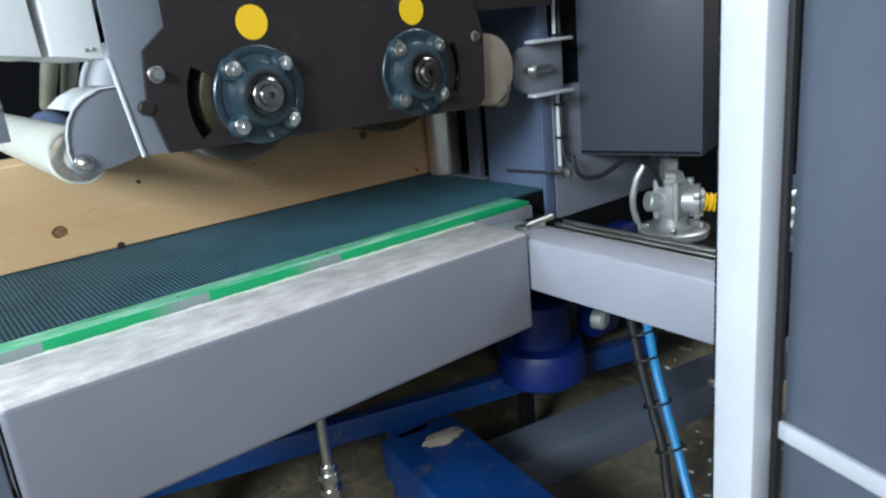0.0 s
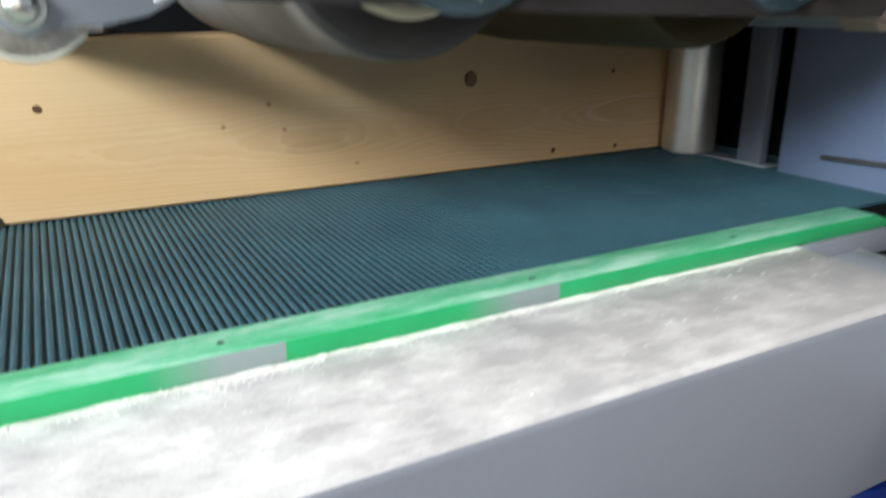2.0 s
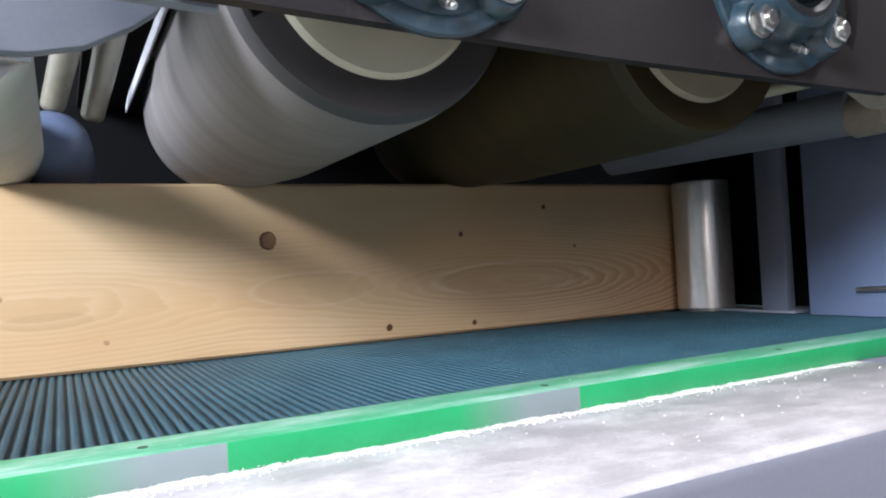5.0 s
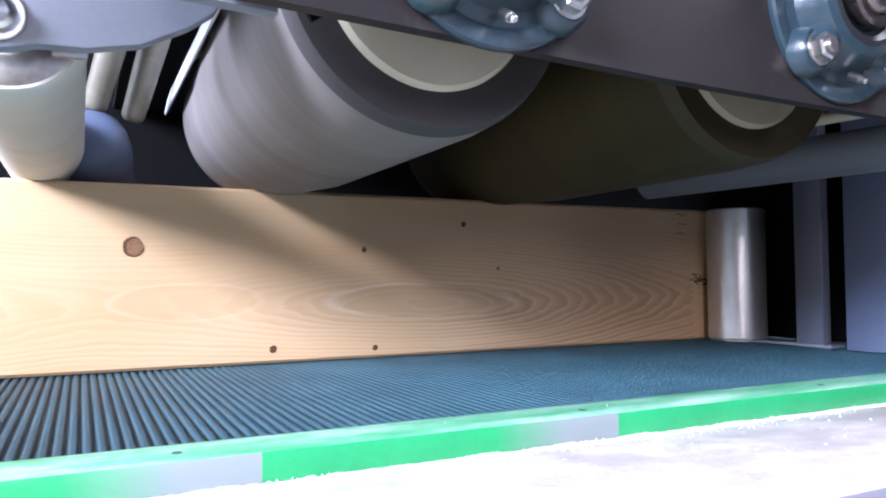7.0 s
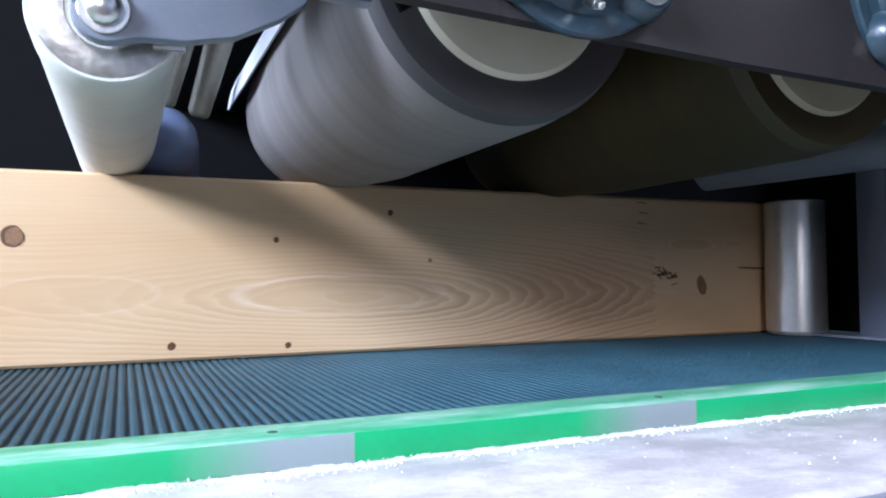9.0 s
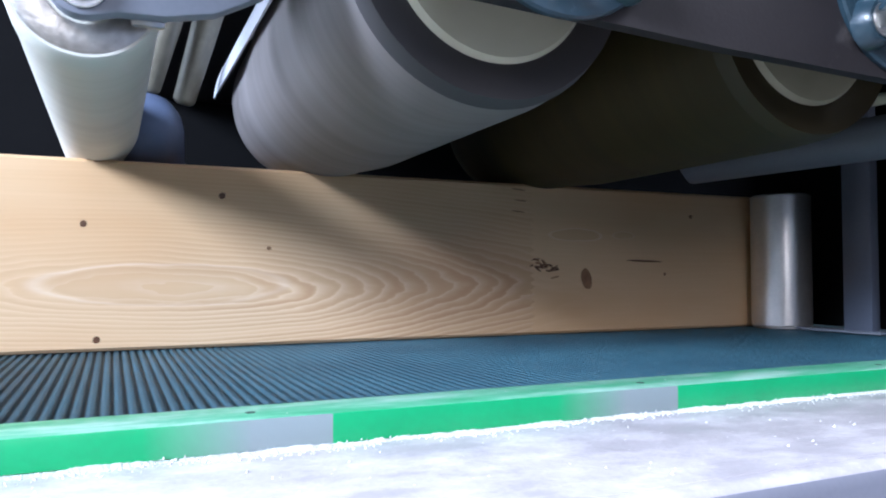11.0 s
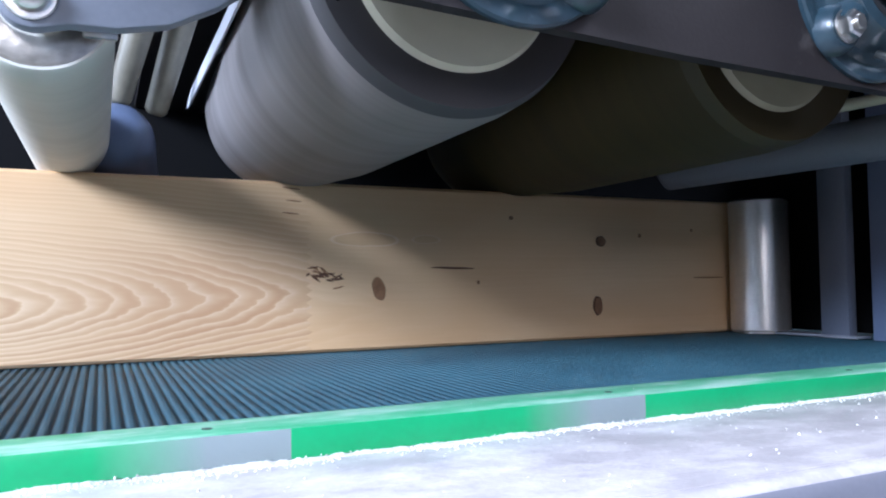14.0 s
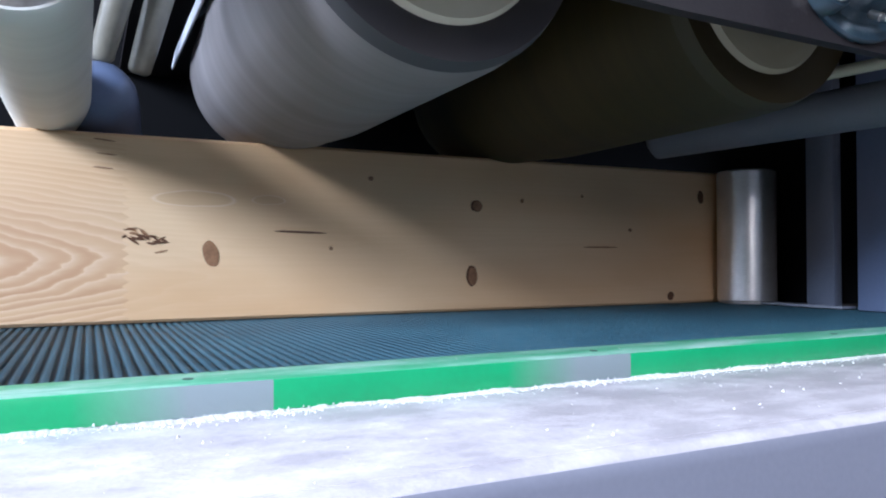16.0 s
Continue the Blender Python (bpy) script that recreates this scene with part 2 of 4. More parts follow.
def wood():
    """Planed spruce: growth rings about a pith that wanders behind the face, so that they come out as ovals and arches."""
    m = bpy.data.materials.new("planed_spruce")
    m.use_nodes = True
    nt = m.node_tree
    p = nt.nodes["Principled BSDF"]
    co = nt.nodes.new("ShaderNodeTexCoord").outputs["Object"]
    sep = nt.nodes.new("ShaderNodeSeparateXYZ")
    nt.links.new(co, sep.inputs[0])
    s, z = sep.outputs[0], sep.outputs[2]
    # depth of the pith along the beam, in metres
    depth = ramp(nt, calc(nt, "DIVIDE", calc(nt, "ADD", s, 1.0), 3.5, True), [((a + 1.0) / 3.5, (d, d, d)) for a, d in (
        (-1.0, 0.03), (-0.55, 0.07), (-0.3, 0.045), (0.0, 0.05), (0.145, 0.0232), (0.35, 0.062), (0.55, 0.05), (0.72, 0.024), (0.857, 0.020), (0.98, 0.024), (1.18, 0.058), (1.41, 0.092), (1.8, 0.11), (2.5, 0.06))])
    depth.node.color_ramp.interpolation = "B_SPLINE"
    wob = calc(nt, "SUBTRACT", tex_noise(nt, co, 1.0, 3, 0.5, (1.6, 1, 4)), 0.5)
    wob2 = calc(nt, "SUBTRACT", tex_noise(nt, co, 1.0, 3, 0.55, (9, 1, 30)), 0.5)
    dz = calc(nt, "ADD", calc(nt, "SUBTRACT", z, 0.085), calc(nt, "MULTIPLY", wob, 0.035))
    depth = calc(nt, "ADD", depth, calc(nt, "MULTIPLY", wob2, 0.013))
    rad = calc(nt, "SQRT", calc(nt, "ADD", calc(nt, "MULTIPLY", depth, depth), calc(nt, "MULTIPLY", dz, dz)))
    # past the finger joint another board begins
    past = calc(nt, "GREATER_THAN", s, calc(nt, "ADD", 1.41, calc(nt, "MULTIPLY", calc(nt, "PINGPONG", z, 0.006), 1.5)))
    field = calc(nt, "ADD", calc(nt, "MULTIPLY", rad, 185.0), calc(nt, "MULTIPLY", past, calc(nt, "ADD", 0.43, calc(nt, "MULTIPLY", z, 60.0))))
    ring = calc(nt, "FRACT", field)
    late = calc(nt, "MULTIPLY", calc(nt, "POWER", ring, 1.3), calc(nt, "SUBTRACT", 1.0, calc(nt, "POWER", ring, 7.0)))
    each = nt.nodes.new("ShaderNodeTexWhiteNoise")
    each.noise_dimensions = "1D"
    nt.links.new(calc(nt, "FLOOR", field), each.inputs["W"])
    late = calc(nt, "MULTIPLY", late, calc(nt, "ADD", 0.35, calc(nt, "MULTIPLY", each.outputs["Value"], 0.95)))
    seen = calc(nt, "MULTIPLY", calc(nt, "SUBTRACT", tex_noise(nt, co, 2.0, 3, 0.55, (1.2, 1, 4)), 0.28, True), 3.0, True)
    arch = calc(nt, "EXPONENT", calc(nt, "MULTIPLY", calc(nt, "POWER", calc(nt, "ABSOLUTE", calc(nt, "DIVIDE", calc(nt, "SUBTRACT", s, 1.17), 0.3)), 4.0), -1.0))
    low = calc(nt, "SUBTRACT", 1.15, calc(nt, "MULTIPLY", z, 4.2), True)
    strength = calc(nt, "ADD", calc(nt, "MULTIPLY", seen, calc(nt, "ADD", 0.10, calc(nt, "MULTIPLY", low, 0.30))), calc(nt, "MULTIPLY", arch, calc(nt, "MULTIPLY", low, 0.6)))
    late = calc(nt, "MULTIPLY", late, calc(nt, "MULTIPLY", calc(nt, "SUBTRACT", rad, 0.0245, True), 400.0, True))
    late = calc(nt, "MULTIPLY", calc(nt, "MULTIPLY", late, strength), calc(nt, "SUBTRACT", 1.0, calc(nt, "MULTIPLY", past, 0.72)))
    fibre = tex_noise(nt, co, 70, 5, 0.65, (0.025, 1, 3))
    broad = tex_noise(nt, co, 1.6, 3, 0.5, (1, 1, 3))
    base = ramp(nt, broad, ((0.3, (0.645, 0.388, 0.182)), (0.7, (0.745, 0.552, 0.332))))
    # heartwood tint before the finger joint, and a flat resin oval
    def oval(cs, cz, rs, rz):
        a = calc(nt, "POWER", calc(nt, "ABSOLUTE", calc(nt, "DIVIDE", calc(nt, "SUBTRACT", s, cs), rs)), 2.0)
        b = calc(nt, "POWER", calc(nt, "ABSOLUTE", calc(nt, "DIVIDE", calc(nt, "SUBTRACT", calc(nt, "ADD", z, calc(nt, "MULTIPLY", wob2, 0.012)), cz), rz)), 2.0)
        return calc(nt, "ADD", a, b)
    heart = calc(nt, "MULTIPLY", calc(nt, "EXPONENT", calc(nt, "MULTIPLY", oval(1.26, 0.095, 0.17, 0.075), -1.0)), calc(nt, "SUBTRACT", 1.0, past))
    base = mixed(nt, calc(nt, "MULTIPLY", heart, 0.62), base, (0.45, 0.25, 0.13))
    resin = calc(nt, "MULTIPLY", calc(nt, "SUBTRACT", 1.0, oval(0.144, 0.0685, 0.056, 0.0125), True), 5.0, True)
    base = mixed(nt, calc(nt, "MULTIPLY", resin, 0.4), base, (0.47, 0.31, 0.15))
    for cs, cz, rs, rz, tint in ((0.853, 0.085, 0.150, 0.026, 0.3), (1.50, 0.164, 0.050, 0.010, 0.25), (1.60, 0.166, 0.022, 0.006, 0.2), (0.50, 0.089, 0.095, 0.024, 0.12)):
        e = oval(cs, cz, rs, rz)
        base = mixed(nt, calc(nt, "MULTIPLY", calc(nt, "MULTIPLY", calc(nt, "SUBTRACT", 1.0, e, True), 6.0, True), tint), base, (0.45, 0.27, 0.14))
        rim = calc(nt, "EXPONENT", calc(nt, "MULTIPLY", calc(nt, "POWER", calc(nt, "ABSOLUTE", calc(nt, "DIVIDE", calc(nt, "SUBTRACT", e, 1.08), 0.13)), 2.0), -1.0))
        base = mixed(nt, calc(nt, "MULTIPLY", rim, 1.8 * tint), base, (0.84, 0.70, 0.52))
    early = calc(nt, "MULTIPLY", calc(nt, "POWER", calc(nt, "SUBTRACT", 1.0, ring, True), 3.0), calc(nt, "MULTIPLY", strength, calc(nt, "SUBTRACT", 0.5, calc(nt, "MULTIPLY", past, 0.4))), True)
    base = mixed(nt, early, base, (0.83, 0.68, 0.50))
    col = mixed(nt, calc(nt, "MULTIPLY", late, 1.2, True), base, (0.44, 0.24, 0.12))
    col = mixed(nt, calc(nt, "MULTIPLY", fibre, 0.38), col, (0.47, 0.29, 0.135))
    nt.links.new(col, p.inputs["Base Color"])
    p.inputs["Roughness"].default_value = 0.48
    bumped(nt, p, fibre, 0.12, 0.001)
    return m


M["wood"] = wood()


def roller_skin(name, a, b):
    """Spinning skin: streaks that run round the drum."""
    m = bpy.data.materials.new(name)
    m.use_nodes = True
    nt = m.node_tree
    p = nt.nodes["Principled BSDF"]
    co = nt.nodes.new("ShaderNodeTexCoord").outputs["Object"]
    n1 = tex_noise(nt, co, 5.0, 5, 0.6, (0.02, 1.6, 0.02))
    n2 = tex_noise(nt, co, 40.0, 3, 0.5, (0.02, 1.2, 0.02))
    f = calc(nt, "ADD", calc(nt, "MULTIPLY", n1, 0.85), calc(nt, "MULTIPLY", n2, 0.15))
    nt.links.new(ramp(nt, f, ((0.32, b), (0.68, a))), p.inputs["Base Color"])
    p.inputs["Roughness"].default_value = 0.6
    bumped(nt, p, n2, 0.04)
    return m


M["brush_a"] = roller_skin("grey_brush", (0.27, 0.245, 0.235), (0.125, 0.112, 0.107))
# olive bristles taken near black: shade beside the grey brush is in the colour
M["brush_b"] = roller_skin("shaded_olive_brush", (0.052, 0.037, 0.005), (0.018, 0.013, 0.003))
M["brush_edge"] = roller_skin("dark_brush_edge", (0.07, 0.065, 0.065), (0.045, 0.042, 0.042))
M["roll"] = roller_skin("worn_white_roller", (0.68, 0.665, 0.59), (0.52, 0.505, 0.44))


def belt_rubber():
    m = bpy.data.materials.new("dark_teal_belt")
    m.use_nodes = True
    nt = m.node_tree
    p = nt.nodes["Principled BSDF"]
    co = nt.nodes.new("ShaderNodeTexCoord").outputs["Object"]
    n1 = tex_noise(nt, co, 7, 5, 0.6)
    n2 = tex_noise(nt, co, 420, 3, 0.6)
    col = ramp(nt, n1, ((0.3, (0.020, 0.064, 0.089)), (0.7, (0.038, 0.104, 0.136))))
    speck = calc(nt, "MULTIPLY", calc(nt, "SUBTRACT", n2, 0.6, True), 5.0, True)
    col = mixed(nt, speck, col, (0.3, 0.33, 0.33))
    nt.links.new(col, p.inputs["Base Color"])
    p.inputs["Roughness"].default_value = 0.55
    p.inputs["Specular IOR Level"].default_value = 0.3
    bumped(nt, p, n2, 1.0, 0.003)
    return m


M["belt"] = belt_rubber()

# ---- building helpers ----


def box(bm, x0, x1, y0, y1, z0, z1, bevel=0.0, seg=2):
    r = bmesh.ops.create_cube(bm, size=1.0)
    for v in r["verts"]:
        v.co = Vector((x0 + (v.co.x + 0.5) * (x1 - x0), y0 + (v.co.y + 0.5) * (y1 - y0), z0 + (v.co.z + 0.5) * (z1 - z0)))
    if bevel:
        es = {e for v in r["verts"] for e in v.link_edges}
        bmesh.ops.bevel(bm, geom=list(es), offset=bevel, segments=seg, affect="EDGES", profile=0.5)
    return bm


def made_box(*a, **k):
    return box(bmesh.new(), *a, **k)


def lathe(bm, origin, axis, profile, n=40, close=True):
    """Turn a profile of (along, radius) about an axis."""
    axis = Vector(axis).normalized()
    u = axis.orthogonal().normalized()
    w = axis.cross(u)
    o = Vector(origin)
    rings = []
    for a, r in profile:
        rings.append([bm.verts.new(o + axis * a + (u * math.cos(2 * math.pi * i / n) + w * math.sin(2 * math.pi * i / n)) * r) for i in range(n)])
    for p, q in zip(rings, rings[1:]):
        for i in range(n):
            bm.faces.new((p[i], p[(i + 1) % n], q[(i + 1) % n], q[i]))
    if close:
        bm.faces.new(rings[0][::-1])
        bm.faces.new(rings[-1])
    return bm


def rod(bm, p0, p1, r, n=20, bevel=0.0):
    p0, p1 = Vector(p0), Vector(p1)
    h = (p1 - p0).length
    b = min(bevel, h / 3)
    prof = [(0, r - b), (b, r), (h - b, r), (h, r - b)] if b else [(0, r), (h, r)]
    return lathe(bm, p0, p1 - p0, prof, n)


def prism(bm, outline, y0, y1, bevel=0.0):
    """A plate whose outline lies in x and z, from y0 to y1."""
    a = [bm.verts.new((x, y0, z)) for x, z in outline]
    b = [bm.verts.new((x, y1, z)) for x, z in outline]
    fa = bm.faces.new(a)
    bm.faces.new(b[::-1])
    k = len(a)
    for i in range(k):
        bm.faces.new((a[i], b[i], b[(i + 1) % k], a[(i + 1) % k]))
    bmesh.ops.recalc_face_normals(bm, faces=bm.faces)
    if bevel:
        bmesh.ops.bevel(bm, geom=list(fa.edges), offset=bevel, segments=2, affect="EDGES", profile=0.5)
    return bm


def hexagon(bm, centre, axis, r, h):
    lathe(bm, centre, axis, [(0, r), (h * 0.8, r), (h, r * 0.85)], 6)
    return bm


def tube(bm, pts, r, n=10):
    """A hose along points, smoothed by Catmull-Rom."""
    P = [Vector(p) for p in pts]
    P = [2 * P[0] - P[1]] + P + [2 * P[-1] - P[-2]]
    path = []
    for i in range(1, len(P) - 2):
        for k in range(8):
            t = k / 8
            path.append(0.5 * (2 * P[i] + (P[i + 1] - P[i - 1]) * t + (2 * P[i - 1] - 5 * P[i] + 4 * P[i + 1] - P[i + 2]) * t * t + (3 * P[i] - P[i - 1] - 3 * P[i + 1] + P[i + 2]) * t ** 3))
    path.append(P[-2])
    rings, u = [], None
    for i, c in enumerate(path):
        d = (path[min(i + 1, len(path) - 1)] - path[max(i - 1, 0)]).normalized()
        u = d.orthogonal().normalized() if u is None else (u - d * u.dot(d)).normalized()
        w = d.cross(u)
        rings.append([bm.verts.new(c + (u * math.cos(2 * math.pi * j / n) + w * math.sin(2 * math.pi * j / n)) * r) for j in range(n)])
    for a, b in zip(rings, rings[1:]):
        for j in range(n):
            bm.faces.new((a[j], a[(j + 1) % n], b[(j + 1) % n], b[j]))
    bm.faces.new(rings[0][::-1])
    bm.faces.new(rings[-1])
    return bm


def finish(name, bm, mat, smooth=True):
    bmesh.ops.recalc_face_normals(bm, faces=bm.faces)
    me = bpy.data.meshes.new(name)
    if smooth:
        for f in bm.faces:
            f.smooth = True
        for e in bm.edges:
            if len(e.link_faces) == 2 and e.calc_face_angle(0) > radians(35):
                e.smooth = False
    bm.to_mesh(me)
    bm.free()
    for k in (mat if isinstance(mat, (list, tuple)) else [mat]):
        me.materials.append(k)
    return me


def thing(name, base, label, category, group=""):
    ob = new(name)
    ob.location = base
    ob.empty_display_size = 0.05
    return tagged(ob, label, category, group)


def top_of(ob):
    p = Vector(ob.location)
    while ob.parent:
        ob = ob.parent
        p += Vector(ob.location)
    return p


def part(name, bm, mat, parent, label=""):
    """One mesh object under a thing or a part; bm is in world places."""
    bmesh.ops.translate(bm, verts=bm.verts, vec=-top_of(parent))
    ob = new(name, finish(name, bm, mat))
    ob.parent = parent
    return tagged(ob, label) if label else ob


def solid(name, bm, mat, base, label, category, group="", kind=""):
    """A thing that is one mesh."""
    bmesh.ops.translate(bm, verts=bm.verts, vec=-Vector(base))
    ob = new(name, finish(name, bm, mat))
    ob.location = base
    return tagged(ob, label, category, group, kind)


BELT_Z, TOP_Z = 0.8962, 0.8785
SPEED = 0.1114
AXIS = Vector((0, 1, 0))

# ---- the hall ----
solid("floor", made_box(-7, 7, -7, 7, -0.1, 0.0), M["concrete"], (0, 0, -0.1), "dusty concrete hall floor strewn with sawdust", "floor", kind="structure")
bm = bmesh.new()
for x0, x1, y0, y1 in ((-7, 2.1, -7, 7), (3.7, 7, -7, 7), (2.1, 3.7, -7, -1.7), (2.1, 3.7, -0.1, 7)):
    box(bm, x0, x1, y0, y1, 4.6, 4.7)
solid("ceiling", bm, M["roof"], (0, 0, 4.6), "grey hall ceiling with a roof light opening", "ceiling", kind="structure")
solid("wall_east", made_box(6.8, 7, -7, 6.8, 0, 4.6), M["wall"], (6.9, 0, 0), "plain plastered hall wall", "wall", kind="structure")
solid("wall_north", made_box(-7, 7, 6.8, 7, 0, 4.6), M["wall"], (0, 6.9, 0), "plain plastered hall wall", "wall", kind="structure")


def wall_with_window(name, along, at, lo, hi):
    bm = bmesh.new()
    for a0, a1, z0, z1 in ((-6.8, lo, 0, 4.6), (hi, 6.8, 0, 4.6), (lo, hi, 0, 1.7), (lo, hi, 4.1, 4.6)):
        if along == "y":
            box(bm, at - 0.2, at, a0, a1, z0, z1)
        else:
            box(bm, a0, a1, at - 0.2, at, z0, z1)
    return solid(name, bm, M["wall"], (at, 0, 0) if along == "y" else (0, at, 0), "plastered hall wall with a wide window opening", "wall", kind="structure")


wall_with_window("wall_west", "y", -5.0, -3.2, 1.2)
wall_with_window("wall_south", "x", -5.0, -3.4, 1.2)

# ---- conveyor frame, strip and belt ----
conveyor = thing("belt_conveyor", (-0.15, -0.1, 0.0), "lilac-grey steel box conveyor dusted with sawdust along its top", "conveyor")
bm = box(bmesh.new(), -0.70, 0.3975, -0.1745, 0.06, 0.6366, TOP_Z - 0.0006, 0.013, 5)
for f in bm.faces:
    f.material_index = 1 if f.calc_center_median().z > TOP_Z - 0.0055 else 0
part("side_beam", bm, [M["frame"], M["frame_top"]], conveyor)
part("top_plate", made_box(-0.690, 0.386, -0.1605, 0.059, 0.8740, TOP_Z, 0.0004), M["frame_top"], conveyor, "dust-covered top face")
part("end_plate", made_box(0.3975, 0.585, 0.002, 0.06, 0.80, TOP_Z, 0.002), M["frame"], conveyor, "end lug under the strip")
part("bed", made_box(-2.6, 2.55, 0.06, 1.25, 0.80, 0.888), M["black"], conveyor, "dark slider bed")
part("return_belt", made_box(-2.6, 0.66, 0.08, 1.2, 0.62, 0.63), M["rubber"], conveyor, "dark returning belt")
part("leg", made_box(-0.80, -0.71, -0.17, -0.08, 0.0, 0.86, 0.004), M["panel"], conveyor, "dark upright leg")

strip = thing("slide_strip", (-0.1, 0.03, 0.883), "green polymer slide strip with worn grey stretches and screw holes", "guide strip")
bm = prism(bmesh.new(), [(-1.6, TOP_Z + 0.0002), (0.580, TOP_Z + 0.0002), (0.585, 0.887), (0.548, 0.9), (-1.6, 0.9)], 0.010, 0.061, 0.0016)
for f in bm.faces:
    f.material_index = 1 if f.normal.z > 0.55 else 0
part("strip_body", bm, [M["green"], M["green_top"]], strip)
for sx in (-0.352, -0.02, 0.29, -0.68):
    part("screw_hole", rod(bmesh.new(), (sx, 0.034, 0.8985), (sx, 0.034, 0.9003), 0.0036, 14), M["screw"], strip, "dark countersunk screw")

# ribbed belt
belt = thing("conveyor_belt", (0, 0.06, BELT_Z - 0.004), "dark teal rubber conveyor belt with cross ribs", "conveyor belt")
PITCH = 0.0095
verts, faces = [], []
x = -2.3
XB1 = 2.55
while x < XB1:
    for dx, dz in ((0, -0.0024), (0.0018, -0.0024), (0.0034, -0.0004), (0.0044, 0), (0.0070, 0), (0.0082, -0.0004)):
        verts += [(x + dx, 0.062, BELT_Z + dz), (x + dx, 1.2, BELT_Z + dz)]
    x += PITCH
for i in range(len(verts) // 2 - 1):
    faces.append((2 * i, 2 * i + 2, 2 * i + 3, 2 * i + 1))
me = bpy.data.meshes.new("ribs")
me.from_pydata([(a, b - 0.06, c - (BELT_Z - 0.004)) for a, b, c in verts], [], faces)
me.materials.append(M["belt"])
ribs = new("ribs", me)
ribs.parent = belt
tagged(ribs, "ribbed carrying face", kind="stuff")
part("carcass", made_box(-2.3, XB1, 0.0622, 1.2, BELT_Z - 0.0055, BELT_Z - 0.0036), M["belt"], belt)

# ---- the wooden beam ----
BY, BZ, BH = 0.5561, 0.8972, 0.2465
beam = thing("timber_beam", (0, BY, BZ), "planed glued spruce beam with knots riding on the belt", "timber beam")
bm = bmesh.new()
box(bm, -2.2, 4.6, BY, BY + 0.16, BZ, BZ + BH, 0.0042, 1)
part("board", bm, M["wood"], beam)


def knot(s, z, rx, rz, mat, tilt=0.0, lift=0.0003, name="knot", parent=None):
    bm = bmesh.new()
    n = 24
    ring = []
    for j in range(n):
        a = 2 * math.pi * j / n
        w = 1 + 0.07 * math.sin(2 * a + s * 40) + 0.025 * math.sin(5 * a + z * 90)
        px, pz = rx * w * math.cos(a), rz * w * math.sin(a)
        ring.append(bm.verts.new((s + px * math.cos(tilt) - pz * math.sin(tilt), BY - lift, z + px * math.sin(tilt) + pz * math.cos(tilt))))
    c = bm.verts.new((s, BY - lift - 0.0002, z))
    for j in range(n):
        bm.faces.new((ring[j], ring[(j + 1) % n], c))
    k = part(name, bm, mat, parent or beam)
    if rx > 0.009 and rz > 0.009:
        knot(s + rx * 0.17, z - rz * 0.04, rx * 0.8, rz * 0.84, M["pale_knot"], tilt, lift + 0.0006, "knot_heart", k)


for s, z, r in ((-0.447, 0.970, 0.016), (0.430, 1.060, 0.0135), (-0.244, 1.052, 0.006), (0.07, 1.039, 0.004), (-0.002, 1.009, 0.004), (0.092, 0.998, 0.004), (0.211, 0.933, 0.0035),
                (0.615, 0.917, 0.0055), (0.769, 0.912, 0.0045), (0.752, 1.06, 0.0042), (0.922, 1.103, 0.0045), (0.986, 1.032, 0.0032), (1.752, 1.101, 0.004), (2.018, 1.076, 0.0038),
                (2.14, 1.088, 0.003), (2.245, 1.031, 0.0038), (1.69, 0.996, 0.003), (2.339, 0.911, 0.008)):
    knot(s, z, r, r * 0.95, M["faint_knot" if r < 0.0041 and s < 0.3 else "pale_knot" if r < 0.0041 else "knot"])
for s, z, rx, rz, mt, tl in ((1.521, 0.988, 0.011, 0.017, "pale_knot", 0.2), (1.923, 0.953, 0.0095, 0.018, "knot", 0.05), (1.932, 1.065, 0.010, 0.010, "knot", 0), 
                             (2.415, 1.096, 0.007, 0.013, "knot", 0), (1.645, 1.019, 0.038, 0.0018, "knot", -0.02), (2.18, 1.0, 0.04, 0.0014, "pale_knot", 0), (1.389, 1.134, 0.014, 0.0011, "pale_knot", -0.1), (1.392, 1.116, 0.012, 0.001, "pale_knot", -0.08), (1.388, 1.098, 0.013, 0.001, "pale_knot", -0.08)):
    knot(s, z, rx, rz, M[mt], tl)
# ragged knot with torn bark, in slivers
rag = random.Random(12)
for i in range(26):
    u = rag.random()
    knot(1.412 + 0.052 * u, 1.018 - 0.016 * u + rag.gauss(0, 0.0052), rag.uniform(0.003, 0.009), rag.uniform(0.0007, 0.0019), M[rag.choice(("knot", "knot", "pale_knot"))], rag.uniform(-1.0, 0.5), 0.0003 + 0.00004 * i, "bark_sliver")
part("chip", rod(bmesh.new(), (-0.318, BY - 0.0012, BZ + 0.005), (-0.318, BY + 0.003, BZ + 0.005), 0.010, 16), M["hole"], beam, "dark chipped notch")

# ---- vertical feed roller ----
feed = thing("feed_roller", (0.694, 0.5035, BZ + 0.002), "polished steel upright roller pressing on the beam", "roller")
bm = lathe(bmesh.new(), (0.694, 0.5035, BZ + 0.002), (0, 0, 1), [(0, 0.047), (0.004, 0.052), (0.24, 0.052), (0.243, 0.047)], 64)
part("roller_shell", bm, M["steel"], feed)
part("rim", lathe(bmesh.new(), (0.694, 0.5035, BZ - 0.0008), (0, 0, 1), [(0, 0.042), (0.0015, 0.050), (0.0035, 0.050)], 40), M["zinc"], feed, "dull end cap")

# ---- brush rollers ----


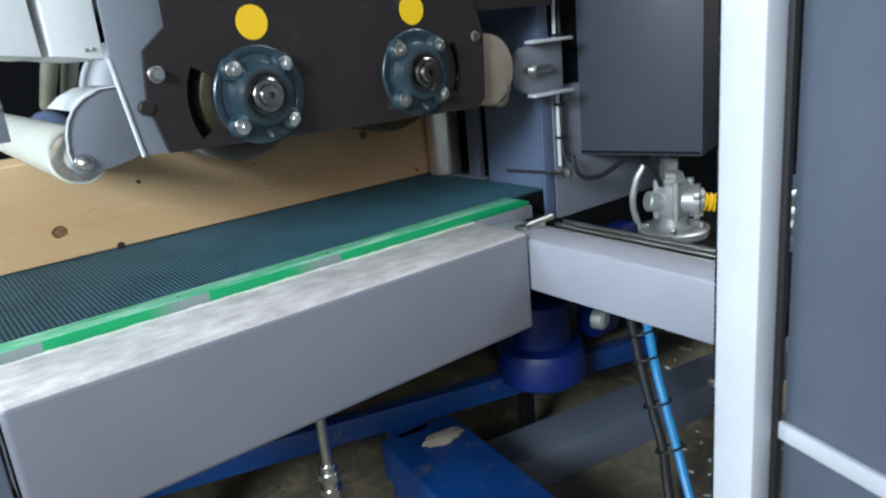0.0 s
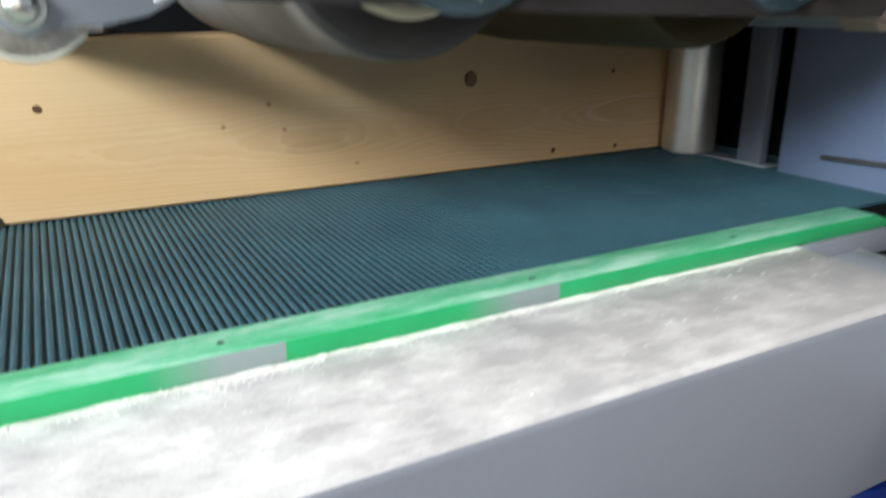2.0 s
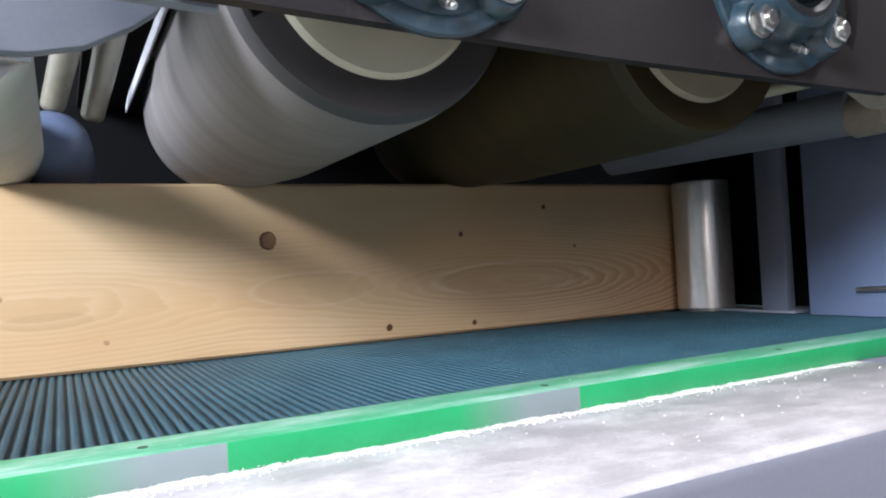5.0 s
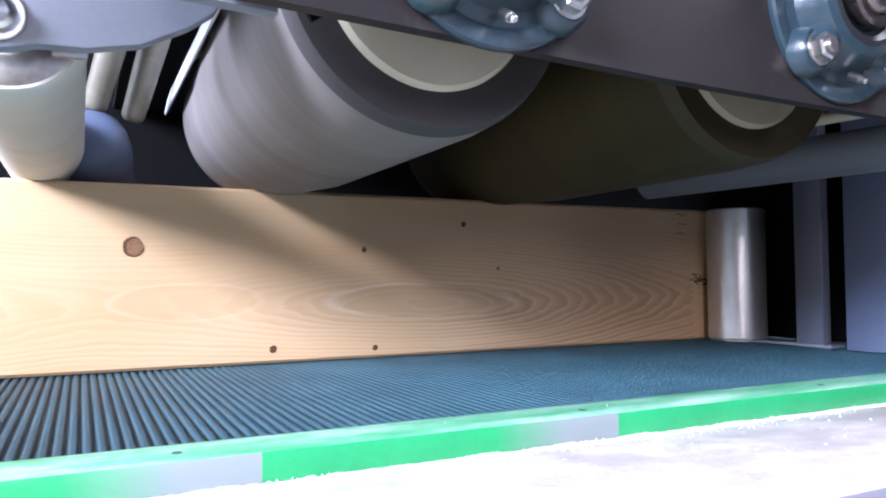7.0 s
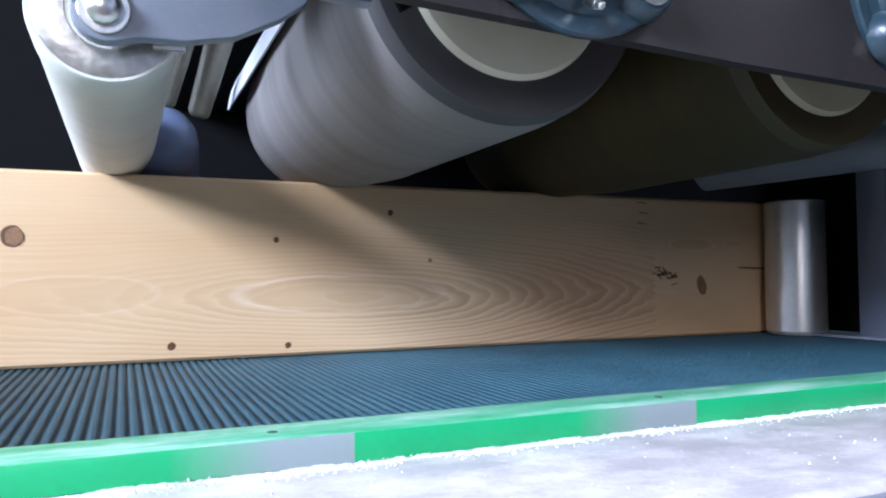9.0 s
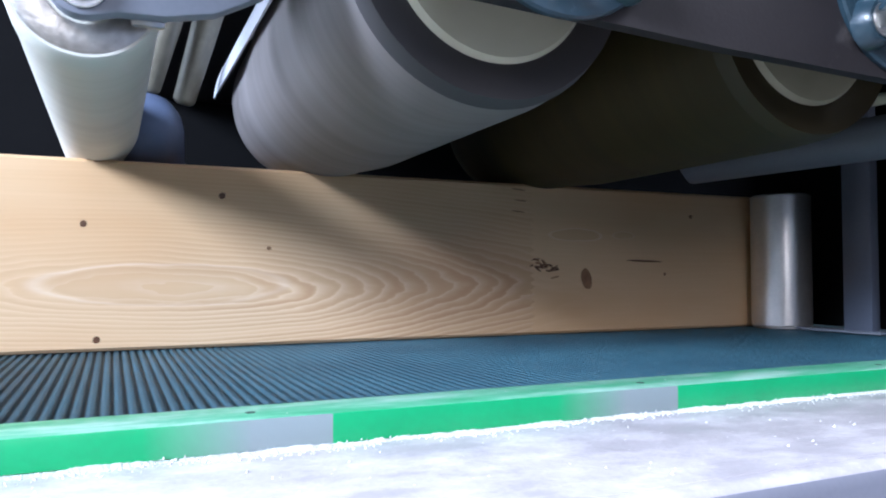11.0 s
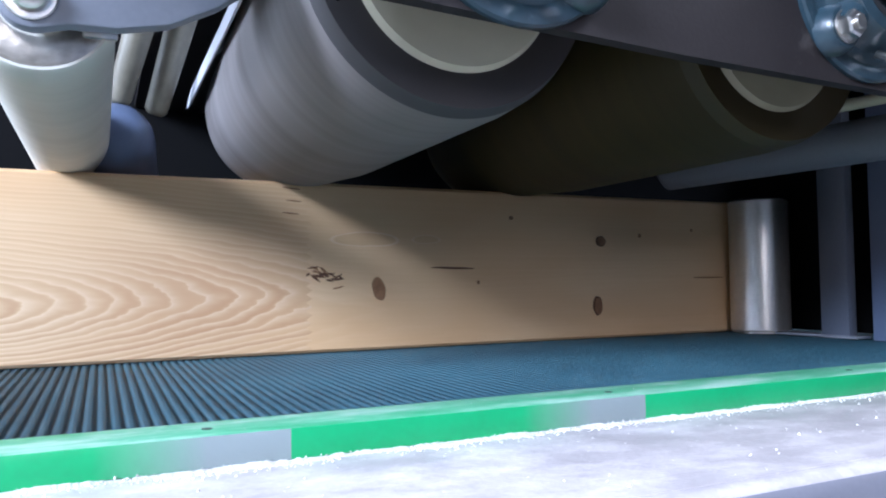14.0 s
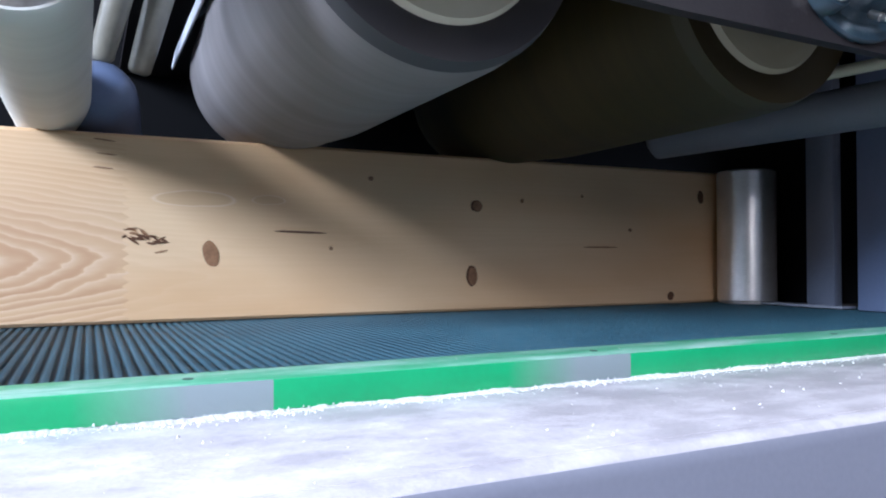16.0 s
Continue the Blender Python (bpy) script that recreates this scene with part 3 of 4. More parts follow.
def brush(x, skin, label):
    b = thing("brush_roller", (x, 0.045, 1.2637), label, "brush roller", "brush rollers")
    o = Vector((x, 0.045, 1.2637))
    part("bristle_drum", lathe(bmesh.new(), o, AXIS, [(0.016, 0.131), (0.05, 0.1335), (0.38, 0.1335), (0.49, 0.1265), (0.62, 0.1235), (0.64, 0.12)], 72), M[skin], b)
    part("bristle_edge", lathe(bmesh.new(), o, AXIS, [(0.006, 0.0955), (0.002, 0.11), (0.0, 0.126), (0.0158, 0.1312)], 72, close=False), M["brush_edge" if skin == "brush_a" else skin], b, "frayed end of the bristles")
    part("hub", lathe(bmesh.new(), o, AXIS, [(0.0, 0.02), (0.0, 0.091), (0.006, 0.095)], 60), M["cream" if skin == "brush_a" else "shaded_cream"], b, "cream end disc" if skin == "brush_a" else "cream end disc with its shade put into a darker olive")
    return b


brush_a = brush(-0.1525, "brush_a", "grey bristle sanding roller spinning above the beam")
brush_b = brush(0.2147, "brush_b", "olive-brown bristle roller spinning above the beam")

# curved hood over the brush
hood = thing("brush_hood", (-0.30, 0.07, 1.26), "white curved sheet hood along the grey brush", "hood")
hood_arc = [(-0.1525 + r * math.cos(radians(a)), 1.2637 + r * math.sin(radians(a))) for r, seq in ((0.1445, range(100, 177, 4)), (0.1420, range(176, 99, -4))) for a in seq]
part("hood_sheet", prism(bmesh.new(), hood_arc, 0.09, 0.72), M["light"], hood)

# hold-down roller at the outfeed
hold = thing("hold_down_roller", (-0.459, 0.075, 1.1925), "worn white steel roller resting on the beam", "roller")
o = Vector((-0.459, 0.075, 1.1925))
part("roller_shell", lathe(bmesh.new(), o, AXIS, [(0.0, 0.047), (0.0, 0.0495), (0.003, 0.0515), (0.045, 0.0515), (0.048, 0.0506), (0.95, 0.0506)], 56), M["roll"], hold)
part("end_ring", lathe(bmesh.new(), o, AXIS, [(0.004, 0.0255), (-0.001, 0.027), (-0.0015, 0.045), (0.0, 0.0475)], 56, close=False), M["ring"], hold, "worn steel end face")
part("bearing", lathe(bmesh.new(), o, AXIS, [(0.001, 0.006), (0.001, 0.022), (0.003, 0.0262)], 40), M["steel"], hold, "sealed ball bearing")

# ---- machine head ----
head = thing("sanding_head", (0.0, -0.05, 1.178), "dark plate machine head with two flange bearings", "machine head")
PY = -0.048


def arc(cx, cz, r, a0, a1, n):
    return [(cx + r * math.cos(radians(a0 + (a1 - a0) * i / n)), cz + r * math.sin(radians(a0 + (a1 - a0) * i / n))) for i in range(n + 1)]


outline = [(-0.336, 1.186), (0.0, 1.173), (0.387, 1.166), (0.405, 1.185), (0.413, 1.329), (0.395, 1.39), (0.35, 1.44), (-0.15, 1.445), (-0.188, 1.433), (-0.242, 1.419), (-0.306, 1.396), (-0.348, 1.362), (-0.358, 1.275)]


def pierced(outline, holes, y0, y1):
    """A plate in x and z with holes right through it."""
    bm = bmesh.new()
    edges = []
    for loop in [outline] + holes:
        vs = [bm.verts.new((x, y0, z)) for x, z in loop]
        edges += [bm.edges.new((vs[i], vs[(i + 1) % len(vs)])) for i in range(len(vs))]
    r = bmesh.ops.triangle_fill(bm, edges=edges, use_beauty=True, normal=(0, -1, 0))
    fs = [g for g in r["geom"] if isinstance(g, bmesh.types.BMFace)]
    e = bmesh.ops.extrude_face_region(bm, geom=fs, use_keep_orig=True)
    bmesh.ops.translate(bm, verts=[g for g in e["geom"] if isinstance(g, bmesh.types.BMVert)], vec=(0, y1 - y0, 0))
    return bm


slot_a = arc(-0.1525, 1.2637, 0.137, 152, 208, 10) + arc(-0.1525, 1.2637, 0.094, 208, 152, 10)
slot_b = arc(0.2147, 1.2637, 0.125, 27, -27, 10) + arc(0.2147, 1.2637, 0.096, -27, 27, 10)
part("front_plate", pierced(outline, [slot_a, slot_b], PY, PY + 0.012), M["plate"], head)
# turned housings that show through the slots
for hx, lo, hi in ((-0.1525, 148, 212), (0.2147, -30, 30)):
    rim = arc(hx, 1.2637, 0.113, lo, hi, 20) + arc(hx, 1.2637, 0.085, hi, lo, 20)
    part("bearing_housing", prism(bmesh.new(), rim, PY + 0.004, PY + 0.034, 0.003), M["brass"], head, "brass-coloured turned housing behind the slot")
    # added black sheet: the slot's depth of shade as colour
    part("slot_shade", prism(bmesh.new(), arc(hx, 1.2637, 0.142, lo, hi, 20) + arc(hx, 1.2637, 0.09, hi, lo, 20), PY + 0.036, PY + 0.040), M["black"], head, "added black sheet standing in for the shade in the slot")
for dx in (-0.1485, 0.214):
    part("sticker", rod(bmesh.new(), (dx + 0.003, PY - 0.0012, 1.394), (dx + 0.003, PY + 0.002, 1.394), 0.031, 40), M["yellow"], head, "round yellow sticker")


def bolt(parent, x, y, z, r=0.0125, h=0.012, name="bolt"):
    """Hexagon head with washer, facing the front."""
    b = part(name, rod(bmesh.new(), (x, y, z), (x, y - 0.003, z), r * 1.25, 24, 0.0006), M["zinc"], parent, "zinc-plated hex bolt with washer")
    bm = hexagon(bmesh.new(), (x, y - 0.003, z), (0, -1, 0), r, h)
    part("bolt_head", bm, M["zinc"], b)


def flange_bearing(x, z):
    b = part("flange_bearing", lathe(bmesh.new(), (x, PY, z), (0, -1, 0), [(0, 0.0905), (0.004, 0.0905), (0.006, 0.0885), (0.006, 0.078), (0.004, 0.074), (0.006, 0.064), (0.018, 0.058), (0.030, 0.054), (0.033, 0.046), (0.026, 0.041)], 64), M["cast"], head, "blue cast-iron four-bolt flange bearing")
    for sx in (-1, 1):
        for sz in (-1, 1):
            bx, bz = x + sx * 0.0508, z + sz * 0.0508
            bm = lathe(bmesh.new(), (bx, PY, bz), (0, -1, 0), [(0.004, 0.0235), (0.016, 0.0205), (0.019, 0.018)], 28)
            mid = Vector((x + sx * 0.037, PY - 0.012, z + sz * 0.037))
            rod(bm, mid, Vector((bx, PY - 0.010, bz)), 0.0175, 16)
            boss = part("boss", bm, M["cast"], b)
            bb = rod(bmesh.new(), (bx, PY - 0.019, bz), (bx, PY - 0.021, bz), 0.0152, 24, 0.0005)
            hexagon(bb, (bx, PY - 0.021, bz), (0, -1, 0), 0.0125, 0.010)
            rod(bb, (bx, PY - 0.030, bz), (bx, PY - 0.034, bz), 0.0065, 16, 0.001)
            part("bolt", bb, M["zinc"], b, "zinc-plated hex bolt with washer")
    part("seal", lathe(bmesh.new(), (x, PY - 0.026, z), (0, -1, 0), [(0, 0.046), (0.007, 0.0455), (0.008, 0.041), (0.004, 0.036)], 48, close=False), M["rubber"], b, "black seal")
    part("inner_ring", lathe(bmesh.new(), (x, PY - 0.020, z), (0, -1, 0), [(0, 0.037), (0.004, 0.0365), (0.006, 0.034), (0.004, 0.031), (0.020, 0.0305), (0.022, 0.028), (0.022, 0.021), (0.018, 0.0205)], 48), M["shaft"], b, "turned steel locking ring")
    part("shaft_end", lathe(bmesh.new(), (x, PY - 0.020, z), (0, -1, 0), [(0, 0.020), (0.027, 0.020), (0.030, 0.018), (0.030, 0.0065), (0.020, 0.005), (0.020, 0.001)], 40), M["shaft"], b, "machined shaft end with a centre hole")
    bm = rod(bmesh.new(), (x, PY - 0.012, z - 0.067), (x, PY - 0.022, z - 0.073), 0.004, 12)
    rod(bm, (x, PY - 0.022, z - 0.073), (x, PY - 0.028, z - 0.0765), 0.0028, 12, 0.001)
    part("grease_nipple", bm, M["zinc"], b, "small grease nipple")


flange_bearing(-0.1525, 1.2637)
flange_bearing(0.2147, 1.2637)
bolt(head, -0.334, PY, 1.3215, 0.0115, 0.013)
bolt(head, 0.387, PY, 1.325, 0.009, 0.010)
part("pin", rod(bmesh.new(), (-0.361, PY + 0.012, 1.268), (-0.361, PY - 0.004, 1.268), 0.013, 20, 0.002), M["plate"], head, "black pivot pin")
# lower right hinge lug of the plate
lug = arc(0.437, 1.245, 0.083, -100, 85, 14) + [(0.40, 1.33), (0.385, 1.18)]
part("hinge_lug", prism(bmesh.new(), lug, PY + 0.02, PY + 0.05, 0.002), M["tan"], head, "tan dust-coated swivel lug")
bolt(head, 0.492, PY + 0.02, 1.195, 0.008, 0.008)

part("hood_top", made_box(-0.34, 0.67, -0.03, 1.60, 1.47, 1.48), M["plate"], head, "dark hood")
# added black sheet in place of the unlit space behind the rollers
part("unlit_back", made_box(-2.4, 0.80, 1.60, 1.61, 0.0, 2.4), M["black"], head, "added black sheet for the unlit space behind the head")
part("hood_front", made_box(-0.30, 0.66, -0.035, -0.025, 1.38, 1.9), M["plate"], head, "dark upper front sheet")
part("curl", lathe(bmesh.new(), (0.525, 0.03, 1.176), (0, 1, 0), [(0, 0.018), (0, 0.030), (0.05, 0.030), (0.05, 0.018), (0.0, 0.018)], 28, close=False), M["tan"], head, "rolled tan lug end")

# lighter side plate behind, with a pale edge, and the arm of the hold-down roller
side = thing("side_plate", (-0.37, 0.0, 1.18), "grey side plate with a pale folded edge", "machine plate")
part("plate", prism(bmesh.new(), [(-0.374, 1.187), (-0.30, 1.184), (-0.30, 1.9), (-0.397, 1.9), (-0.397, 1.35)], -0.030, -0.018, 0.001), M["mid"], side)
bm = bmesh.new()
rod(bm, (-0.377, -0.030, 1.186), (-0.401, -0.028, 1.356), 0.0042, 8)
part("folded_edge", bm, M["light"], side, "pale folded edge")
arm = thing("roller_arm", (-0.44, 0.0, 1.15), "grey rounded arm plate holding the white roller", "machine arm")
AY = 0.045
arm_o = [(-0.33, 1.26), (-0.318, 1.222), (-0.327, 1.205), (-0.344, 1.192), (-0.376, 1.175), (-0.409, 1.168), (-0.438, 1.167)] + arc(-0.459, 1.184, 0.022, 285, 195, 6) + [(-0.481, 1.206), (-0.478, 1.235), (-0.470, 1.258), (-0.458, 1.277), (-0.440, 1.292), (-0.41, 1.305), (-0.375, 1.306)]
part("arm_plate", prism(bmesh.new(), arm_o, AY, AY + 0.012, 0.002), M["mid"], arm)
outer = [(-0.4795, 1.186), (-0.4825, 1.206), (-0.4795, 1.236), (-0.4715, 1.259), (-0.459, 1.279), (-0.441, 1.2945), (-0.41, 1.308), (-0.375, 1.309)]
inner = [(-0.375, 1.3055), (-0.41, 1.3045), (-0.4395, 1.291), (-0.457, 1.276), (-0.469, 1.257), (-0.4765, 1.234), (-0.4795, 1.206), (-0.4765, 1.186)]
part("arm_flange", prism(bmesh.new(), outer + inner, AY - 0.004, AY, 0.0005), M["white"], arm, "pale plate edge")
top = [(-0.462, 1.275), (-0.440, 1.293), (-0.41, 1.306), (-0.375, 1.307), (-0.375, 1.303), (-0.41, 1.302), (-0.437, 1.290), (-0.459, 1.273)]
part("arm_flange", prism(bmesh.new(), top, AY + 0.012, AY + 0.2), M["white"], arm, "pale bent flange")
# small added tab that imitates the reflection on the roller's end
part("glint_tab", made_box(-0.430, -0.408, AY + 0.012, AY + 0.018, 1.164, 1.172, 0.002), M["zinc"], arm, "added zinc tab standing in for a glint on the roller's end")
ab = part("bolt", rod(bmesh.new(), (-0.460, AY, 1.183), (-0.460, AY - 0.003, 1.183), 0.0165, 28, 0.0008), M["zinc"], arm, "zinc-plated bolt with washer")
part("bolt_head", lathe(bmesh.new(), (-0.460, AY - 0.003, 1.183), (0, -1, 0), [(0, 0.0115), (0.005, 0.0115), (0.0085, 0.009), (0.0105, 0.005), (0.011, 0.001)], 24), M["zinc"], ab)
part("washer", lathe(bmesh.new(), (-0.459, AY + 0.012, 1.189), (0, 1, 0), [(0, 0.012), (0, 0.020), (0.008, 0.020), (0.014, 0.017), (0.022, 0.015)], 28), M["zinc"], arm, "thick zinc spacer")

guard = thing("guard_box", (-0.5, 0.0, 1.36), "white sheet-metal guard boxes above the outfeed", "guard")
part("guard_panel", prism(bmesh.new(), [(-0.481, 1.367), (-0.403, 1.354), (-0.398, 1.9), (-0.483, 1.9)], -0.012, 0.3, 0.002), M["white"], guard)
part("guard_panel", prism(bmesh.new(), [(-0.60, 1.382), (-0.494, 1.367), (-0.51, 1.9), (-0.62, 1.9)], 0.0, 0.3, 0.002), M["white"], guard)
for dx in (-0.428, -0.418):
    part("rivet", rod(bmesh.new(), (dx, -0.010, 1.372), (dx, -0.015, 1.372), 0.0035, 12, 0.001), M["zinc"], guard)
part("bracket", made_box(-0.60, -0.565, 0.02, 0.03, 1.24, 1.38, 0.002), M["mid"], guard, "grey hanger bracket")
part("bracket_bolt", hexagon(bmesh.new(), (-0.575, 0.02, 1.30), (0, -1, 0), 0.010, 0.008), M["zinc"], guard)

finger = thing("guide_finger", (-0.35, 0.65, 1.245), "pale tapered guide finger hanging beside the brush", "guide finger", "guide fingers")
part("finger_rod", lathe(bmesh.new(), (-0.348, 0.652, 1.245), (0.25, -0.2, 1), [(0, 0.009), (0.003, 0.0135), (0.008, 0.016), (0.19, 0.022)], 24), M["finger"], finger)
copy_thing(finger, pose(-0.40, 0.62, 1.25))
deflector = thing("deflector", (-0.40, 0.58, 1.16), "blue-grey round chip deflector above the beam", "deflector")
part("shell", lathe(bmesh.new(), (-0.405, 0.585, 1.212), (0.1, 1, -0.35), [(0, 0.012), (0.002, 0.026), (0.008, 0.039), (0.018, 0.047), (0.032, 0.0515), (0.05, 0.053), (0.16, 0.053)], 44), M["side"], deflector)

# cross bar over the feed roller
bar = thing("cross_bar", (0.47, 0.1, 1.15), "grey steel tube across above the beam", "bar")
part("tube", rod(bmesh.new(), (0.525, 0.065, 1.180), (0.462, 0.50, 1.180), 0.030, 36, 0.018), M["mid"], bar)
part("thin_tube", rod(bmesh.new(), (0.50, 0.06, 1.226), (0.44, 0.30, 1.222), 0.008, 16, 0.002), M["cream"], bar, "thin pale rod")

# ---- side frame with slots ----
sidef = thing("machine_sidewall", (0.69, 0.2, 0.0), "blue-grey steel side wall with upright slots", "machine wall")
part("wall_plate", made_box(0.68, 0.70, 0.055, 0.276, 0.897, 1.9, 0.002), M["side"], sidef)
part("front_flange", made_box(0.682, 0.722, 0.045, 0.056, 0.64, 1.9, 0.002), M["side"], sidef)
part("upright", made_box(0.68, 0.70, 0.316, 0.367, 0.897, 1.6, 0.002), M["panel"], sidef, "grey upright between two slots")
part("foot", made_box(0.676, 0.712, 0.30, 0.46, 0.8975, 0.902, 0.001), M["mid"], sidef)
# black sheets from here on are added where the infeed lies in shade
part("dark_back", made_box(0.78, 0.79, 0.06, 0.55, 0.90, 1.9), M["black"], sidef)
part("dark_back", made_box(0.78, 0.79, 0.55, 1.6, 1.15, 1.9), M["black"], sidef, "added black sheet for the unlit infeed opening")
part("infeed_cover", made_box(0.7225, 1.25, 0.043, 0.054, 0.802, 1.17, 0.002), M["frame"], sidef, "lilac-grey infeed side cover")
part("infeed_cover", made_box(0.7225, 2.25, 0.044, 0.054, 0.60, 0.801), M["black"], sidef, "added black sheet for the shade below the infeed cover")
part("infeed_cover", made_box(1.2505, 2.25, 0.044, 0.054, 0.802, 1.17), M["black"], sidef, "added black sheet for the shade behind the infeed cover")
part("infeed_shade", made_box(0.7225, 2.25, 0.044, 0.054, 1.171, 1.9), M["black"], sidef, "added black sheet for the shade above the infeed")
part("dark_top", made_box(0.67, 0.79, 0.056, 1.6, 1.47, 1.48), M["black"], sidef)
part("rod", rod(bmesh.new(), (0.674, 0.19, 0.938), (0.668, -0.053, 0.953), 0.0042, 12), M["zinc"], sidef, "thin zinc rod")
part("clip", made_box(0.660, 0.678, -0.065, -0.035, 0.942, 0.964, 0.003), M["zinc"], sidef)
br = arc(0.626, 1.228, 0.064, 120, 250, 12) + [(0.735, 1.164), (0.735, 1.295)]
part("bracket", prism(bmesh.new(), br, 0.012, 0.03, 0.001), M["mid"], sidef, "grey bracket plate")
part("bracket_edge", made_box(0.60, 0.745, -0.02, 0.012, 1.291, 1.299, 0.002), M["light"], sidef)
part("bracket_edge", made_box(0.60, 0.745, -0.02, 0.012, 1.158, 1.166, 0.002), M["light"], sidef)
bm = rod(bmesh.new(), (0.59, 0.0, 1.226), (0.68, 0.0, 1.226), 0.010, 18, 0.002)
rod(bm, (0.605, 0.0, 1.226), (0.615, 0.0, 1.226), 0.018, 18)
part("spindle", bm, M["zinc"], sidef, "zinc adjusting screw")

conduit = thing("cable", (0.735, -0.02, 0.94), "grey cable clipped down the side wall", "cable")
part("sheath", tube(bmesh.new(), [(0.735, -0.012, 0.985), (0.735, -0.02, 0.95), (0.75, -0.04, 0.925), (0.80, -0.06, 0.925), (0.88, -0.08, 0.955), (0.95, -0.10, 0.93), (0.99, -0.11, 0.86)], 0.0065), M["rubber"], conduit)
part("trunking", rod(bmesh.new(), (0.729, 0.030, 0.955), (0.729, 0.030, 1.9), 0.0055, 12), M["light"], conduit, "pale steel conduit pipe")
part("sheath", tube(bmesh.new(), [(0.742, 0.026, 1.9), (0.740, 0.026, 1.5), (0.743, 0.024, 1.25), (0.739, 0.026, 1.1), (0.736, 0.020, 0.99), (0.735, -0.012, 0.965)], 0.005), M["rubber"], conduit, "black cable along the pipe")
for k in range(4):
    part("tie", made_box(0.721, 0.749, 0.017, 0.037, 1.03 + 0.09 * k, 1.037 + 0.09 * k), M["rubber"], conduit, "black cable tie")

# ---- control cabinet, valve and yellow hose ----
cab = thing("control_cabinet", (0.827, 0.058, 0.966), "slate-grey sheet-steel control cabinet hung on the machine", "cabinet")
cab.rotation_euler = (0, 0, radians(19))


def cab_part(name, bm, mat, label=""):
    ob = new(name, finish(name, bm, mat))
    ob.parent = cab
    return tagged(ob, label) if label else ob


cab_part("cabinet_body", made_box(0.0, 0.40, -0.352, 0.0, 0.0, 1.0, 0.004), M["cabinet"])
cab_part("cabinet_seam", made_box(-0.0015, 0.004, -0.346, -0.006, 0.006, 0.012), M["black"], "shadow gap of the lid")
cab_part("cable_gland", rod(bmesh.new(), (0.12, -0.16, -0.03), (0.12, -0.16, 0.002), 0.016, 16, 0.002), M["rubber"])
cab_part("cable_gland", rod(bmesh.new(), (0.20, -0.20, -0.03), (0.20, -0.20, 0.002), 0.016, 16, 0.002), M["rubber"])

valve = thing("suction_valve", (1.05, -0.11, 0.70), "cast aluminium valve on a round flange", "valve")
vo = Vector((1.05, -0.11, 0.70))
part("flange", lathe(bmesh.new(), vo, (0, 0, 1), [(0, 0.10), (0.003, 0.103), (0.02, 0.103), (0.024, 0.098), (0.024, 0.05)], 44), M["alu"], valve)
bm = lathe(bmesh.new(), vo, (0, 0, 1), [(0.024, 0.050), (0.030, 0.042), (0.055, 0.040), (0.062, 0.046)], 28)
box(bm, 1.008, 1.092, -0.150, -0.070, 0.758, 0.862, 0.014, 3)
lathe(bm, vo, (0, 0, 1), [(0.160, 0.036), (0.172, 0.036), (0.176, 0.030), (0.186, 0.030), (0.190, 0.025)], 6)
for px, py in ((1.015, -0.143), (1.085, -0.143), (1.015, -0.077), (1.085, -0.077)):
    rod(bm, (px, py, 0.752), (px, py, 0.868), 0.010, 12, 0.002)
part("body", bm, M["alu"], valve)
bm = rod(bmesh.new(), vo + Vector((0, 0, 0.105)), vo + Vector((0.032, -0.052, 0.105)), 0.040, 24, 0.004)
for turn in range(3):
    q = turn * 2.094 + 0.5
    c = vo + Vector((0.030, -0.048, 0.105)) + Vector((0.85 * math.cos(q), 0.52 * math.cos(q), math.sin(q))) * 0.040
    rod(bm, c, c + Vector((0.009, -0.015, 0)), 0.017, 16, 0.002)
    hexagon(bm, c + Vector((0.009, -0.015, 0)), (0.52, -0.85, 0), 0.010, 0.009)
lathe(bm, vo + Vector((0.030, -0.048, 0.105)), (0.52, -0.85, 0), [(0, 0.046), (0.016, 0.046), (0.018, 0.030), (0.030, 0.028)], 28)
rod(bm, vo + Vector((-0.02, 0.02, 0.10)), vo + Vector((-0.065, 0.045, 0.11)), 0.030, 20, 0.004)
part("side_port", bm, M["alu"], valve)
for i in range(4):
    a = i * math.pi / 2 + 0.6
    part("bolt", hexagon(bmesh.new(), vo + Vector((0.08 * math.cos(a), 0.08 * math.sin(a), 0.024)), (0, 0, 1), 0.011, 0.012), M["zinc"], valve)
part("strap", tube(bmesh.new(), [(0.985, -0.035, 0.725), (0.965, -0.03, 0.80), (0.968, -0.04, 0.87), (0.985, -0.055, 0.915)], 0.010, 8), M["alu"], valve, "bent aluminium strap")
part("fin", made_box(1.08, 1.09, -0.10, -0.04, 0.86, 0.92, 0.002), M["alu"], valve)

infeed_box = thing("infeed_gearbox", (2.6, -0.2, 0.0), "dark slate-grey drive box standing at the infeed end", "drive box")
part("casing", made_box(2.27, 2.9, -0.42, 0.035, 0.44, 0.955, 0.02), M["cabinet"], infeed_box)
part("lid", made_box(2.262, 2.908, -0.428, 0.043, 0.956, 0.985, 0.008), M["panel"], infeed_box, "grey lid")
part("pedestal", made_box(2.4, 2.8, -0.36, -0.02, 0.0, 0.439), M["panel"], infeed_box)

hose = thing("spiral_hose", (1.2, -0.29, 0.8), "yellow ribbed hose screwed onto the valve", "hose")
a, b = Vector((1.092, -0.180, 0.800)), Vector((1.196, -0.284, 0.775))
prof = []
L = (b - a).length
for i in range(11):
    prof += [(L * i / 11, 0.0195), (L * (i + 0.3) / 11, 0.0268), (L * (i + 0.6) / 11, 0.0268)]
